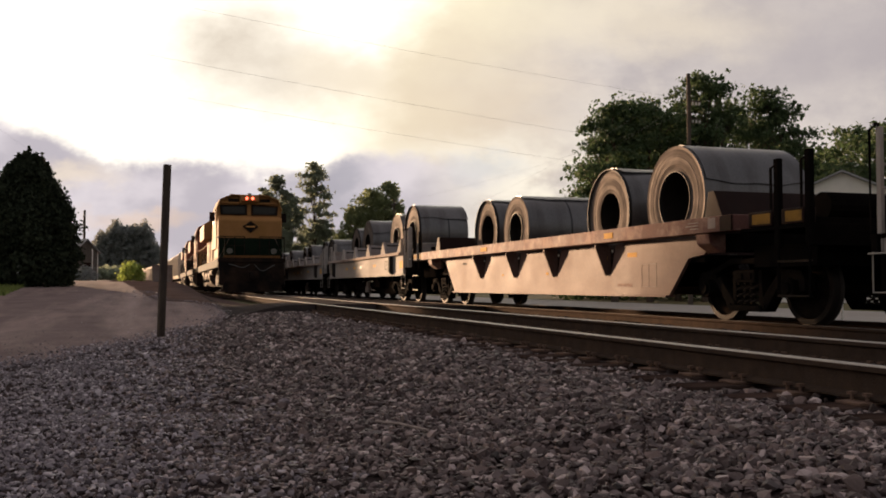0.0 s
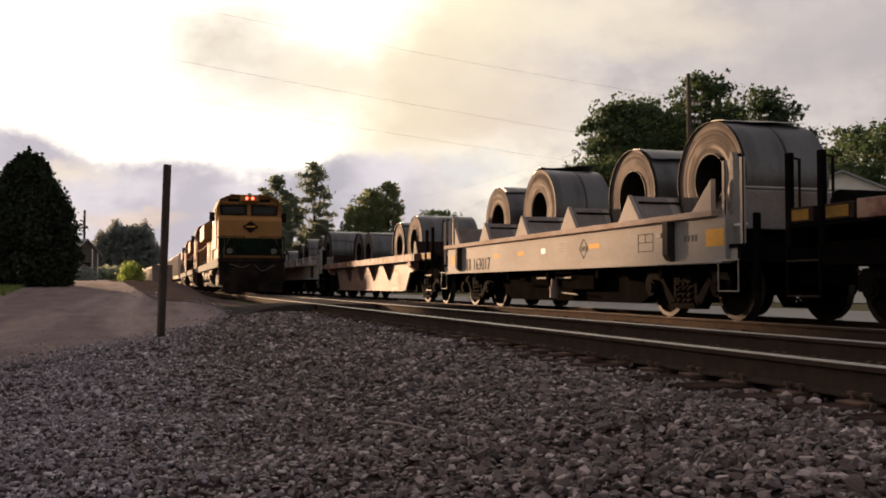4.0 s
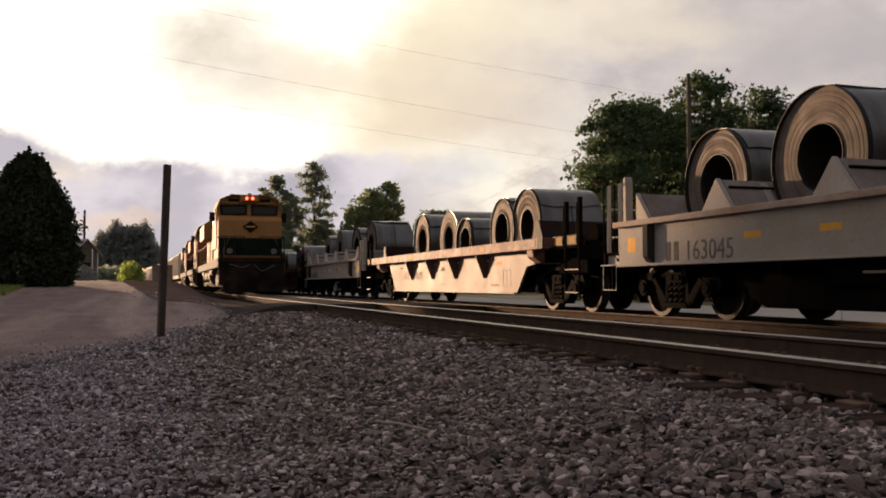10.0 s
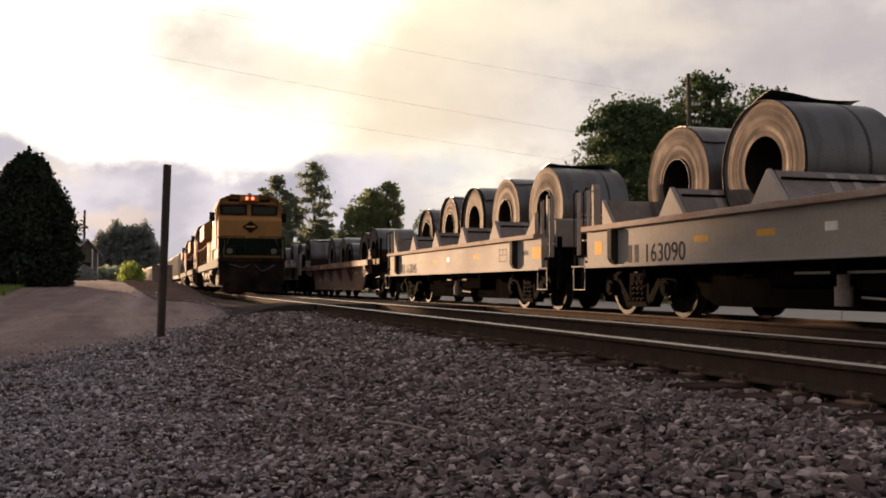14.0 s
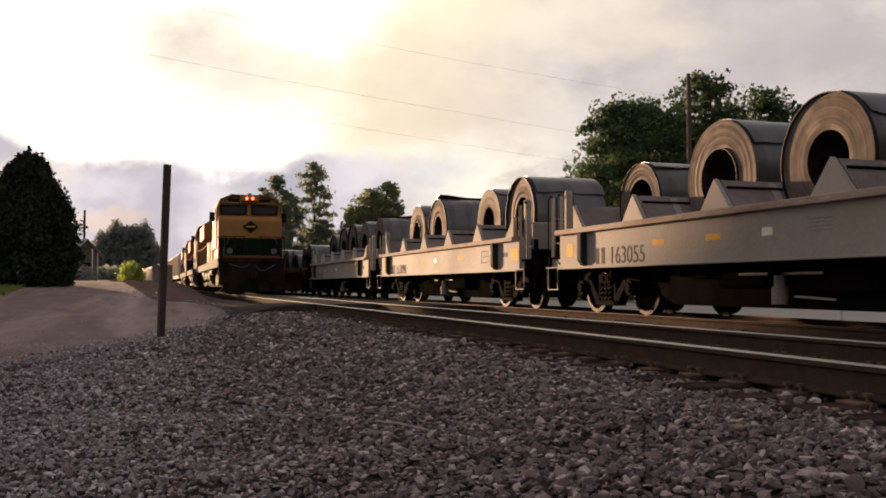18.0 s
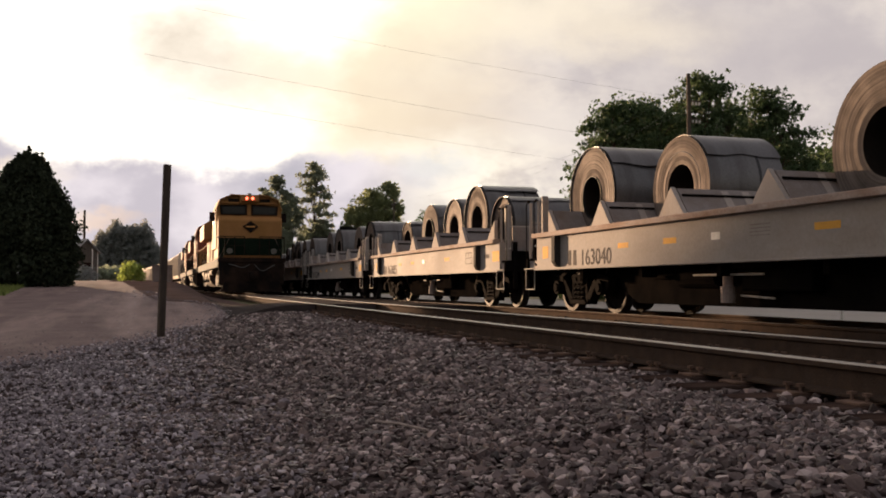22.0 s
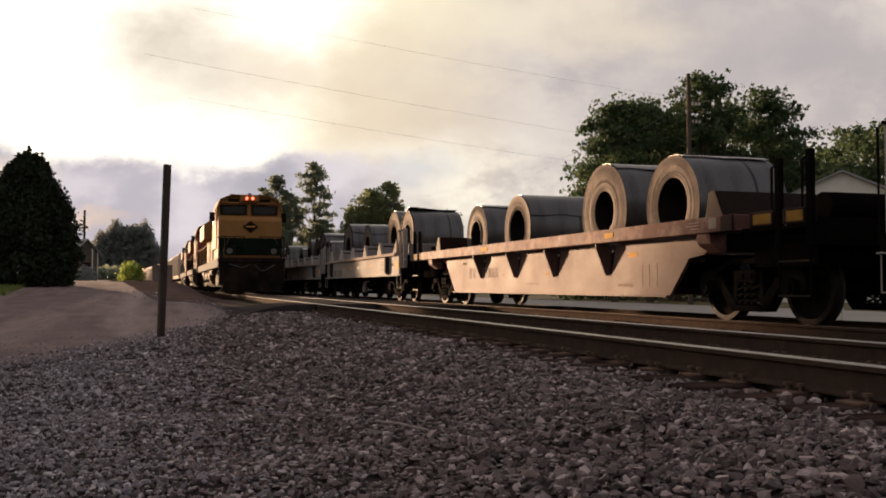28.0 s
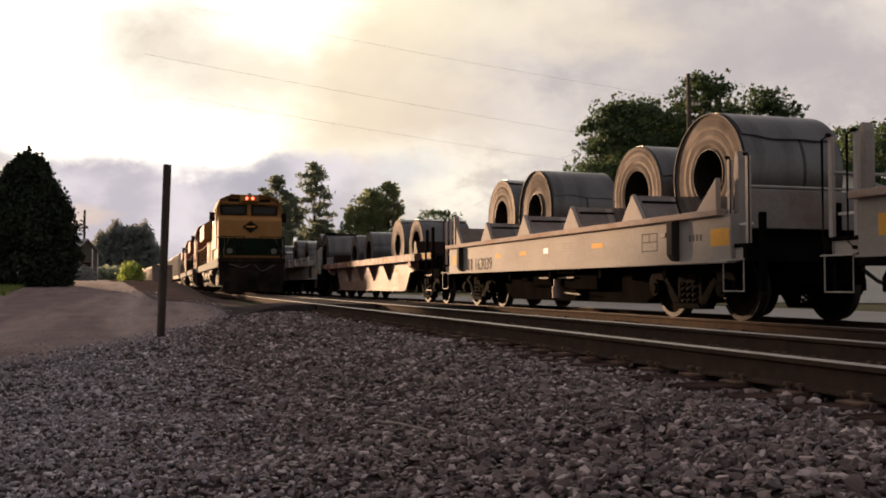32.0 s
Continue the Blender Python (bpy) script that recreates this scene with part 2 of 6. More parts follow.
M = {
    "grey": mat("grey_car_paint", (0.283, 0.262, 0.248), 0.75, 0.0, 0.16, 0.9, 25, 0.06, (0.17, 0.132, 0.107), 0.5, streak=(1.2, 0.5, 1.4), spec=0.25),
    "grey_dark": mat("grey_trough_steel", (0.235, 0.215, 0.21), 0.75, 0.0, 0.2, 2.0, 30, 0.1, (0.14, 0.09, 0.06), 0.6),
    "brown": mat("brown_car_paint", (0.120, 0.068, 0.057), 0.70, 0.0, 0.28, 1.3, 25, 0.08, (0.225, 0.152, 0.126), 0.7, streak=(1.5, 0.45, 1.1), spec=0.7),
    "brown_lip": mat("worn_brown_edge", (0.13, 0.06, 0.05), 0.74, 0.0, 0.35, 2.6, 30, 0.15, (0.40, 0.265, 0.205), 0.75, spec=0.5, streak=(1, 1.6, 1.6)),
    "faded": mat("faded_stencil", (0.30, 0.25, 0.225), 0.8, 0.0, 0.3, 6.0, 60, 0.0, (0.16, 0.10, 0.085), 0.7),
    "maroon": mat("maroon_paint", (0.016, 0.0072, 0.006), 0.75, 0.0, 0.25, 4.0, 40, 0.1, (0.025, 0.014, 0.011), 0.5),
    # grime taken down to near-black, standing for shade under and between the cars
    "under": mat("underframe_grime_shade", (0.006, 0.0054, 0.0052), 0.85, 0.0, 0.35, 5.0, 50, 0.25, (0.013, 0.0105, 0.009), 0.5, spec=0.0),
    "truck": mat("truck_casting", (0.0085, 0.0075, 0.0069), 0.8, 0.0, 0.35, 5.0, 50, 0.25, (0.022, 0.016, 0.013), 0.5, spec=0.01),
    "wheel": mat("wheel_steel", (0.012, 0.01, 0.009), 0.75, 0.0, 0.3, 8.0, 60, 0.15, (0.03, 0.02, 0.014), 0.5, spec=0.0),
    # dusty rim steel, paler to hold the light on wheel rims and rungs
    "rim": mat("dusty_lit_rim", (0.022, 0.0185, 0.016), 0.6, 0.2, 0.3, 6.0, 50, 0.1, (0.05, 0.035, 0.028), 0.5, spec=0.1),
    "spring": mat("truck_spring", (0.024, 0.02, 0.017), 0.7, 0.2, 0.3, 8.0, 60, 0.1, (0.03, 0.022, 0.018), 0.5, spec=0.1),
    "tread": mat("polished_tread", (0.03, 0.026, 0.023), 0.55, 0.3, 0.1, 8.0, 60, 0.02),
    "pale": mat("galvanised_rail", (0.34, 0.32, 0.295), 0.65, 0.0, 0.15, 5.0, 60, 0.05, (0.2, 0.15, 0.11), 0.4),
    "yellow": mat("yellow_reflector", (0.60, 0.32, 0.06), 0.8, 0.0, 0.15, 6.0, 60, 0.02, (0.3, 0.2, 0.1), 0.4),
    "yellow_dull": mat("dull_yellow", (0.27, 0.15, 0.03), 0.85, 0.0, 0.25, 6.0, 60, 0.02, (0.10, 0.06, 0.03), 0.6),
    "white": mat("white_stencil", (0.72, 0.70, 0.66), 0.6, 0.0, 0.15, 6.0, 60, 0.0, (0.35, 0.28, 0.22), 0.5),
    "black": mat("black_stencil", (0.055, 0.053, 0.053), 0.9, 0.0, 0.2, 6.0, 60, 0.0, spec=0.03),
    # stake pockets: their unlit look is put into this dark grey
    "pocket": mat("shaded_pocket", (0.042, 0.039, 0.038), 0.8, 0.0, 0.3, 4.0, 40, 0.1, (0.04, 0.03, 0.026), 0.6, spec=0.1),
    "black_faded": mat("worn_black_stencil", (0.115, 0.105, 0.10), 0.9, 0.0, 0.3, 6.0, 60, 0.0, (0.2, 0.18, 0.165), 0.6, spec=0.03),
    "flange": mat("scuffed_flange", (0.33, 0.27, 0.24), 0.85, 0.0, 0.3, 2.5, 30, 0.12, (0.22, 0.13, 0.085), 0.75, streak=(2, 0.7, 2), spec=0.2),
    "gusset": mat("pale_gusset_paint", (0.37, 0.335, 0.31), 0.85, 0.0, 0.12, 2.0, 30, 0.05, (0.25, 0.2, 0.16), 0.4, spec=0.2),
    "coil": mat("rolled_steel", (0.128, 0.125, 0.128), 0.38, 0.6, 0.3, 1.6, 40, 0.04, (0.065, 0.059, 0.056), 0.7, streak=(3.0, 0.7, 0.7)),
    "wrap": mat("shaded_wrap_edge", (0.03, 0.028, 0.028), 0.6, 0.3, 0.2, 4, 40, 0.0, spec=0.1),
    # shade inside the coil's hole is put into this near-black
    "bore": mat("shaded_coil_bore", (0.022, 0.018, 0.016), 0.6, 0.3, 0.3, 4, 40, 0.0, spec=0.1),
    "strap": mat("steel_strap", (0.05, 0.05, 0.052), 0.4, 0.8, 0.1, 8, 60, 0.0),
    "railhead": mat("polished_rail", (0.235, 0.215, 0.205), 0.42, 1.0, 0.1, 3, 60, 0.01, (0.25, 0.18, 0.13), 0.3, stretch=(8, 0.4, 1)),
    "railweb": mat("rusty_rail", (0.05, 0.037, 0.03), 0.9, 0.0, 0.3, 8, 80, 0.3, (0.085, 0.055, 0.038), 0.5, spec=0.02),
    "tie": mat("creosoted_tie", (0.036, 0.024, 0.021), 0.9, 0.0, 0.35, 5, 40, 0.5, (0.11, 0.075, 0.06), 0.5, per=0.3, spec=0.0, stretch=(0.6, 3, 3)),
    "plate": mat("tie_plate", (0.13, 0.088, 0.07), 0.85, 0.0, 0.3, 15, 90, 0.2, (0.16, 0.095, 0.06), 0.5, per=0.2, spec=0.05),
    "bed": mat("ballast_dust", (0.055, 0.042, 0.041), 0.95, 0.0, 0.35, 3.0, 45, 0.9, (0.035, 0.028, 0.026), 0.6, spec=0.0),
    "asphalt": mat("worn_asphalt", (0.175, 0.13, 0.124), 0.9, 0.0, 0.42, 1.1, 26, 0.8, (0.36, 0.275, 0.252), 0.85, spec=0.1, streak=(1.1, 0.12, 1)),
    "dirt": mat("brown_dirt", (0.10, 0.072, 0.064), 0.95, 0.0, 0.35, 1.2, 30, 0.7, (0.15, 0.112, 0.10), 0.6, spec=0.0),
    # newer, darker asphalt, lowered further to stand for shade over the crossing
    "patch": mat("dark_shaded_asphalt", (0.042, 0.036, 0.035), 0.9, 0.0, 0.3, 1.5, 90, 0.5, (0.07, 0.052, 0.046), 0.5, spec=0.02),
    "lot": mat("pale_concrete_lot", (0.33, 0.305, 0.28), 0.85, 0.0, 0.15, 0.4, 30, 0.15, (0.25, 0.23, 0.21), 0.5),
    "earth": mat("earth_and_grass", (0.085, 0.085, 0.04), 0.95, 0.0, 0.4, 0.15, 8, 0.6, (0.14, 0.11, 0.075), 0.7),
    "bark": mat("bark", (0.085, 0.065, 0.05), 0.9, 0.0, 0.35, 3, 25, 0.6, stretch=(2, 2, 0.4)),
    "post": mat("weathered_post", (0.05, 0.04, 0.034), 0.85, 0.0, 0.35, 6, 50, 0.5, (0.13, 0.10, 0.08), 0.5, stretch=(3, 3, 0.4)),
    "stick": mat("bleached_stick", (0.30, 0.25, 0.225), 0.9, 0.0, 0.3, 9, 60, 0.2),
    "pole": mat("pole_wood", (0.085, 0.069, 0.056), 0.85, 0.0, 0.3, 3, 40, 0.3, stretch=(3, 3, 0.3)),
    "wire": mat("cable", (0.03, 0.03, 0.03), 0.6, 0.0, 0.1, 5, 20, 0.0),
    "loco_yellow": mat("loco_yellow", (0.33, 0.168, 0.066), 0.7, 0.0, 0.12, 1.5, 20, 0.04, (0.22, 0.12, 0.035), 0.5, spec=0.1),
    "loco_green": mat("loco_green", (0.006, 0.0125, 0.0075), 0.8, 0.0, 0.15, 2, 20, 0.04, (0.02, 0.03, 0.02), 0.5, spec=0.08),
    "loco_black": mat("loco_black", (0.014, 0.0115, 0.0105), 0.8, 0.0, 0.35, 2, 25, 0.06, (0.06, 0.035, 0.025), 0.6, spec=0.06),
    "loco_grey": mat("loco_tank_grime", (0.12, 0.085, 0.066), 0.75, 0.0, 0.2, 2, 25, 0.06, (0.10, 0.07, 0.055), 0.5, spec=0.15),
    "glass": mat("dark_glass", (0.008, 0.009, 0.010), 0.12, 0.0, 0.1, 2, 10, 0.0, spec=0.25),
    "stripe_dull": mat("dull_orange_stripe", (0.15, 0.075, 0.03), 0.8, 0.0, 0.3, 4, 20, 0.0, (0.05, 0.03, 0.02), 0.6, spec=0.05),
    "loco_red": mat("faded_red_brown_loco", (0.20, 0.075, 0.05), 0.75, 0.0, 0.25, 1.5, 20, 0.05, (0.07, 0.035, 0.028), 0.6, spec=0.1),
    "hose": mat("grey_hose", (0.11, 0.105, 0.10), 0.8, 0.0, 0.2, 6, 40, 0.0),
    "ditch": mat("unlit_lamp", (0.14, 0.135, 0.12), 0.4, 0.1, 0.1, 5, 20, 0.0, spec=0.2),
    "orange": mat("orange_stripe", (0.55, 0.25, 0.06), 0.5, 0.0, 0.1, 4, 20, 0.0),
    "hopper": mat("hopper_tan", (0.58, 0.51, 0.42), 0.8, 0.0, 0.12, 1, 15, 0.05, (0.42, 0.34, 0.27), 0.5, streak=(1.5, 1.5, 0.3)),
    "siding": mat("pale_siding", (0.80, 0.77, 0.71), 0.7, 0.0, 0.08, 2, 20, 0.05),
    "roof": mat("grey_roofing", (0.30, 0.30, 0.31), 0.65, 0.0, 0.15, 1.5, 20, 0.1, (0.2, 0.2, 0.2), 0.4),
    "barn": mat("weathered_boards", (0.12, 0.105, 0.09), 0.85, 0.0, 0.3, 2, 20, 0.2),
    "van": mat("dark_car_paint", (0.03, 0.03, 0.035), 0.3, 0.0, 0.1, 2, 20, 0.0),
    "rubber": mat("rubber", (0.025, 0.025, 0.025), 0.8, 0.0, 0.2, 5, 30, 0.1),
    "lamp_red": glow("lit_red_lens", (1.0, 0.13, 0.07), 1.6),
    "lamp_white": glow("lit_headlamp", (1.0, 0.95, 0.85), 3.0),
    "lens": mat("lamp_lens", (0.45, 0.43, 0.40), 0.15, 0.3, 0.05, 5, 20, 0.0),
    "stone": island_mat("crushed_stone", [(0.026, 0.019, 0.019), (0.125, 0.089, 0.086), (0.048, 0.032, 0.029), (0.18, 0.137, 0.134), (0.055, 0.041, 0.042), (0.20, 0.143, 0.13), (0.46, 0.375, 0.365)], 0.62, 0.0, 25, 0.42, 0.3),
    "chips": island_mat("grey_stone_chips", [(0.080, 0.066, 0.075), (0.195, 0.166, 0.186), (0.285, 0.245, 0.27), (0.120, 0.100, 0.111), (0.56, 0.50, 0.53)], 0.6, 0.0, 25, 0.5, 0.3),
    "oily": island_mat("oily_stone", [(0.018, 0.013, 0.012), (0.06, 0.043, 0.039), (0.03, 0.021, 0.019), (0.09, 0.066, 0.06)], 0.75, 0.0, 25, 0.25, 0.3),
    "leaf": island_mat("broad_leaves", [(0.042, 0.070, 0.030), (0.066, 0.105, 0.045), (0.098, 0.135, 0.060)], 0.7, 0.35, 0.5),
    # leaf_far: distance haze is put into the paler leaf colour
    "leaf_far": island_mat("haze_tinted_leaves", [(0.19, 0.225, 0.165), (0.235, 0.27, 0.195), (0.285, 0.315, 0.23)], 0.7, 0.55, 0.3),
    # yellower copy of leaf_far: sunlight on these crowns is put into the colour
    "leaf_lit": island_mat("sunlit_haze_leaves", [(0.18, 0.215, 0.11), (0.235, 0.27, 0.135), (0.30, 0.33, 0.165)], 0.7, 0.55, 0.3),
    "leaf_dark": island_mat("cedar_sprays", [(0.022, 0.03, 0.02), (0.032, 0.042, 0.026), (0.044, 0.054, 0.032)], 0.85, 0.12, 0.6, spec=0.08),
    # leaf_haze: stronger distance haze, also put into the colour
    "leaf_haze": island_mat("deep_haze_leaves", [(0.20, 0.225, 0.22), (0.235, 0.255, 0.25), (0.27, 0.28, 0.275)], 0.8, 0.45, 0.3),
    # weeds and grass: sunlight is put into these brightened greens
    "weed": island_mat("sunlit_weeds", [(0.20, 0.27, 0.06), (0.26, 0.34, 0.08), (0.33, 0.38, 0.12)], 0.6, 0.6, 0.6),
    "grass": island_mat("grass_blades", [(0.13, 0.18, 0.04), (0.19, 0.24, 0.06), (0.24, 0.27, 0.09)], 0.7, 0.3, 0.6),
}


def coil_face_mat():
    """Edge of a wound coil: fine rings round the local x axis, brushed and slightly rusty."""
    m = bpy.data.materials.new("coil_end")
    m.use_nodes = True
    n, l = m.node_tree.nodes, m.node_tree.links
    b = n["Principled BSDF"]
    tc = n.new("ShaderNodeTexCoord")
    sep = n.new("ShaderNodeSeparateXYZ")
    l.new(tc.outputs["Object"], sep.inputs[0])
    yz = n.new("ShaderNodeCombineXYZ")
    l.new(sep.outputs["Y"], yz.inputs["X"])
    l.new(sep.outputs["Z"], yz.inputs["Y"])
    ln = n.new("ShaderNodeVectorMath")
    ln.operation = "LENGTH"
    l.new(yz.outputs[0], ln.inputs[0])
    oi = n.new("ShaderNodeObjectInfo")
    rad = n.new("ShaderNodeCombineXYZ")
    l.new(ln.outputs["Value"], rad.inputs["X"])
    l.new(oi.outputs["Random"], rad.inputs["Y"])
    n1 = n.new("ShaderNodeTexNoise")
    n1.inputs["Scale"].default_value = 34
    n1.inputs["Detail"].default_value = 7
    n1.inputs["Roughness"].default_value = 0.75
    l.new(rad.outputs[0], n1.inputs["Vector"])
    n2 = n.new("ShaderNodeTexNoise")
    n2.inputs["Scale"].default_value = 4
    n2.inputs["Detail"].default_value = 6
    l.new(tc.outputs["Object"], n2.inputs["Vector"])
    rp = n.new("ShaderNodeValToRGB")
    rp.color_ramp.elements[0].position, rp.color_ramp.elements[1].position = 0.34, 0.66
    rp.color_ramp.elements[0].color, rp.color_ramp.elements[1].color = (0.082, 0.07, 0.063, 1), (0.158, 0.134, 0.12, 1)
    mx = n.new("ShaderNodeMath")
    mx.operation = "ADD"
    l.new(n1.outputs["Fac"], mx.inputs[0])
    sb = n.new("ShaderNodeMath")
    sb.operation = "MULTIPLY_ADD"
    sb.inputs[1].default_value, sb.inputs[2].default_value = 0.6, -0.3
    l.new(n2.outputs["Fac"], sb.inputs[0])
    l.new(sb.outputs[0], mx.inputs[1])
    l.new(mx.outputs[0], rp.inputs["Fac"])
    l.new(rp.outputs["Color"], b.inputs["Base Color"])
    tg = n.new("ShaderNodeTangent")
    tg.direction_type, tg.axis = "RADIAL", "X"
    l.new(tg.outputs["Tangent"], b.inputs["Tangent"])
    b.inputs["Anisotropic"].default_value = 0.85
    b.inputs["Metallic"].default_value = 0.018
    b.inputs["Roughness"].default_value = 0.36
    b.inputs["Specular IOR Level"].default_value = 0.0
    bp = n.new("ShaderNodeBump")
    bp.inputs["Strength"].default_value = 0.22
    bp.inputs["Distance"].default_value = 0.003
    l.new(n1.outputs["Fac"], bp.inputs["Height"])
    l.new(bp.outputs["Normal"], b.inputs["Normal"])
    return m


M["coil_end"] = coil_face_mat()


# ---- mesh helpers ----
def box(bm, x0, x1, y0, y1, z0, z1, bev=0.0):
    r = bmesh.ops.create_cube(bm, size=1, matrix=Matrix.LocRotScale(((x0 + x1) / 2, (y0 + y1) / 2, (z0 + z1) / 2), None, (abs(x1 - x0), abs(y1 - y0), abs(z1 - z0))))
    if bev:
        es = {e for v in r["verts"] for e in v.link_edges}
        bmesh.ops.bevel(bm, geom=list(es), offset=bev, segments=2, affect="EDGES", profile=0.5)
    return bm


def rod(bm, a, b, r, n=8, r2=None):
    a, b = Vector(a), Vector(b)
    d = b - a
    m = Matrix.Translation((a + b) / 2) @ d.to_track_quat("Z", "Y").to_matrix().to_4x4()
    bmesh.ops.create_cone(bm, cap_ends=True, segments=n, radius1=r, radius2=r if r2 is None else r2, depth=d.length, matrix=m)
    return bm


def tube(bm, pts, r, n=6):
    """A bent round bar through the points: one connected skin with capped ends."""
    pts = [Vector(p) for p in pts]
    rings = []
    for i, p in enumerate(pts):
        d = (pts[min(i + 1, len(pts) - 1)] - pts[max(i - 1, 0)]).normalized()
        up = Vector((0, 0, 1)) if abs(d.z) < 0.9 else Vector((1, 0, 0))
        if 0 < i < len(pts) - 1:
            cr = (pts[i] - pts[i - 1]).cross(pts[i + 1] - pts[i])
            if cr.length > 1e-6:
                up = cr.normalized()
        if rings and abs(up.dot(last)) > 0.05 and up.dot(last) < 0:
            up = -up
        last = up
        s = d.cross(up).normalized()
        u = s.cross(d)
        k = 1.0
        if 0 < i < len(pts) - 1:
            k = 1 / max(0.5, d.dot((pts[i + 1] - pts[i]).normalized()))
        rings.append([bm.verts.new(p + r * (math.cos(2 * math.pi * j / n) * s * k + math.sin(2 * math.pi * j / n) * u)) for j in range(n)])
    fs = []
    for A, B in zip(rings, rings[1:]):
        # match each ring to the next by its nearest start vertex
        o = min(range(n), key=lambda q: sum(((B[(j + q) % n].co - A[j].co).length for j in (0, n // 3))))
        for j in range(n):
            fs.append(bm.faces.new((A[j], A[(j + 1) % n], B[(j + 1 + o) % n], B[(j + o) % n])))
        B[:] = B[o:] + B[:o]
    fs.append(bm.faces.new(rings[0][::-1]))
    fs.append(bm.faces.new(rings[-1]))
    bmesh.ops.recalc_face_normals(bm, faces=fs)
    return bm


def prism(bm, prof, axis, a0, a1, bev=0.0):
    """Extrude a closed outline. axis 'x': outline in (y, z); 'y': in (x, z); 'z': in (x, y)."""
    def p3(p, a):
        return {"x": (a, p[0], p[1]), "y": (p[0], a, p[1]), "z": (p[0], p[1], a)}[axis]
    lo = [bm.verts.new(p3(p, a0)) for p in prof]
    hi = [bm.verts.new(p3(p, a1)) for p in prof]
    fs = [bm.faces.new(lo), bm.faces.new(hi[::-1])]
    k = len(prof)
    for i in range(k):
        fs.append(bm.faces.new((lo[i], hi[i], hi[(i + 1) % k], lo[(i + 1) % k])))
    bmesh.ops.recalc_face_normals(bm, faces=fs)
    if bev:
        bmesh.ops.bevel(bm, geom=list({e for f in fs for e in f.edges}), offset=bev, segments=2, affect="EDGES", profile=0.5)
    return bm


def lathe_x(bm, prof, n=40):
    """Turn an outline of (x, radius) round the x axis; closed outline."""
    rings = []
    for i in range(n):
        a = 2 * math.pi * i / n
        rings.append([bm.verts.new((x, r * math.cos(a), r * math.sin(a))) for x, r in prof])
    k = len(prof)
    out = []
    for i in range(n):
        A, B = rings[i], rings[(i + 1) % n]
        for j in range(k):
            out.append(bm.faces.new((A[j], A[(j + 1) % k], B[(j + 1) % k], B[j])))
    bmesh.ops.recalc_face_normals(bm, faces=out)
    return out


def finish(name, bm, material, smooth=False):
    me = bpy.data.meshes.new(name)
    bm.to_mesh(me)
    bm.free()
    for mm in (material if isinstance(material, (list, tuple)) else [material]):
        me.materials.append(M[mm])
    if smooth:
        me.shade_smooth()
        me.set_sharp_from_angle(angle=radians(35))
    return me


def part(name, bm, material, parent, label="", at=None, smooth=False):
    me = bm if isinstance(bm, bpy.types.Mesh) else finish(name, bm, material, smooth)
    ob = new(name, me)
    ob.parent = parent
    if at:
        ob.location = at
    if label:
        ob["label"] = label
    return ob


def solid(name, bm, material, label, category, kind="", group="", smooth=False):
    return tagged(new(name, finish(name, bm, material, smooth)), label, category, group, kind)


def raw(name, verts, faces, material, smooth=False):
    me = bpy.data.meshes.new(name)
    me.from_pydata(verts, [], faces)
    me.materials.append(M[material])
    if smooth:
        me.shade_smooth()
    return me


def empty(name, label, category, group="", m=None, kind=""):
    ob = tagged(new(name), label, category, group, kind)
    if m:
        ob.matrix_world = m
    return ob


def letters(text, size, material, parent, m, label=""):
    """Flat stencilled characters in the built-in font; m places them on their surface."""
    cu = bpy.data.curves.new("stencil", "FONT")
    cu.body, cu.size, cu.extrude = text, size, 0.0015
    cu.resolution_u = 3
    tmp = bpy.data.objects.new("stencil", cu)
    scene.collection.objects.link(tmp)
    me = bpy.data.meshes.new_from_object(tmp.evaluated_get(bpy.context.evaluated_depsgraph_get()))
    bpy.data.objects.remove(tmp)
    me.materials.clear()
    me.materials.append(M[material])
    ob = new("number_stencil", me)
    ob.parent = parent
    ob.matrix_basis = m
    if label:
        ob["label"] = label
    return ob


# ---- ground, road and sky ----
def ground_z(x, y):
    """Height of the natural ground: a lane that climbs slowly on the left, the track bed, lower land on the right."""
    rise = 0.0 if y < 20 else 0.0396 * (min(y, 45) - 20) + 0.0062 * max(0.0, min(y, 220) - 45)
    left = -0.42 + rise
    t = min(1.0, max(0.0, (x - 1.0) / 1.7))
    t = t * t * (3 - 2 * t)
    z = left * (1 - t) + -0.215 * t
    t = min(1.0, max(0.0, (x - 10.3) / 2.2))
    return z * (1 - t) + -0.42 * t


def sheet(name, xs, ys, zf, material, drop=0.0):
    verts = [(x, y, zf(x, y) - drop) for y in ys for x in xs]
    nx = len(xs)
    faces = [(j * nx + i, j * nx + i + 1, (j + 1) * nx + i + 1, (j + 1) * nx + i) for j in range(len(ys) - 1) for i in range(nx - 1)]
    return raw(name, verts, faces, material, True)


gx = [-2500, -900, -300, -120, -60, -35, -22, -15, -10, -7, -5, -3.5, -2, -1, 0, 0.6, 1, 1.3, 1.6, 1.9, 2.2, 2.5, 2.8, 4, 6, 8, 10, 10.3, 11, 11.6, 12.2, 12.6, 15, 20, 30, 50, 100, 300, 900, 2500]
gy = [-400, -100, -30, -10, -4, 0, 3, 6, 9, 12, 15, 18, 21, 24, 28, 32, 36, 40, 46, 52, 60, 75, 95, 120, 160, 220, 400, 900, 2500, 4000]
tagged(new("ground", sheet("ground", gx, gy, ground_z, "earth", 0.03)), "rough earth and grass ground beside the tracks", "ground", kind="structure")


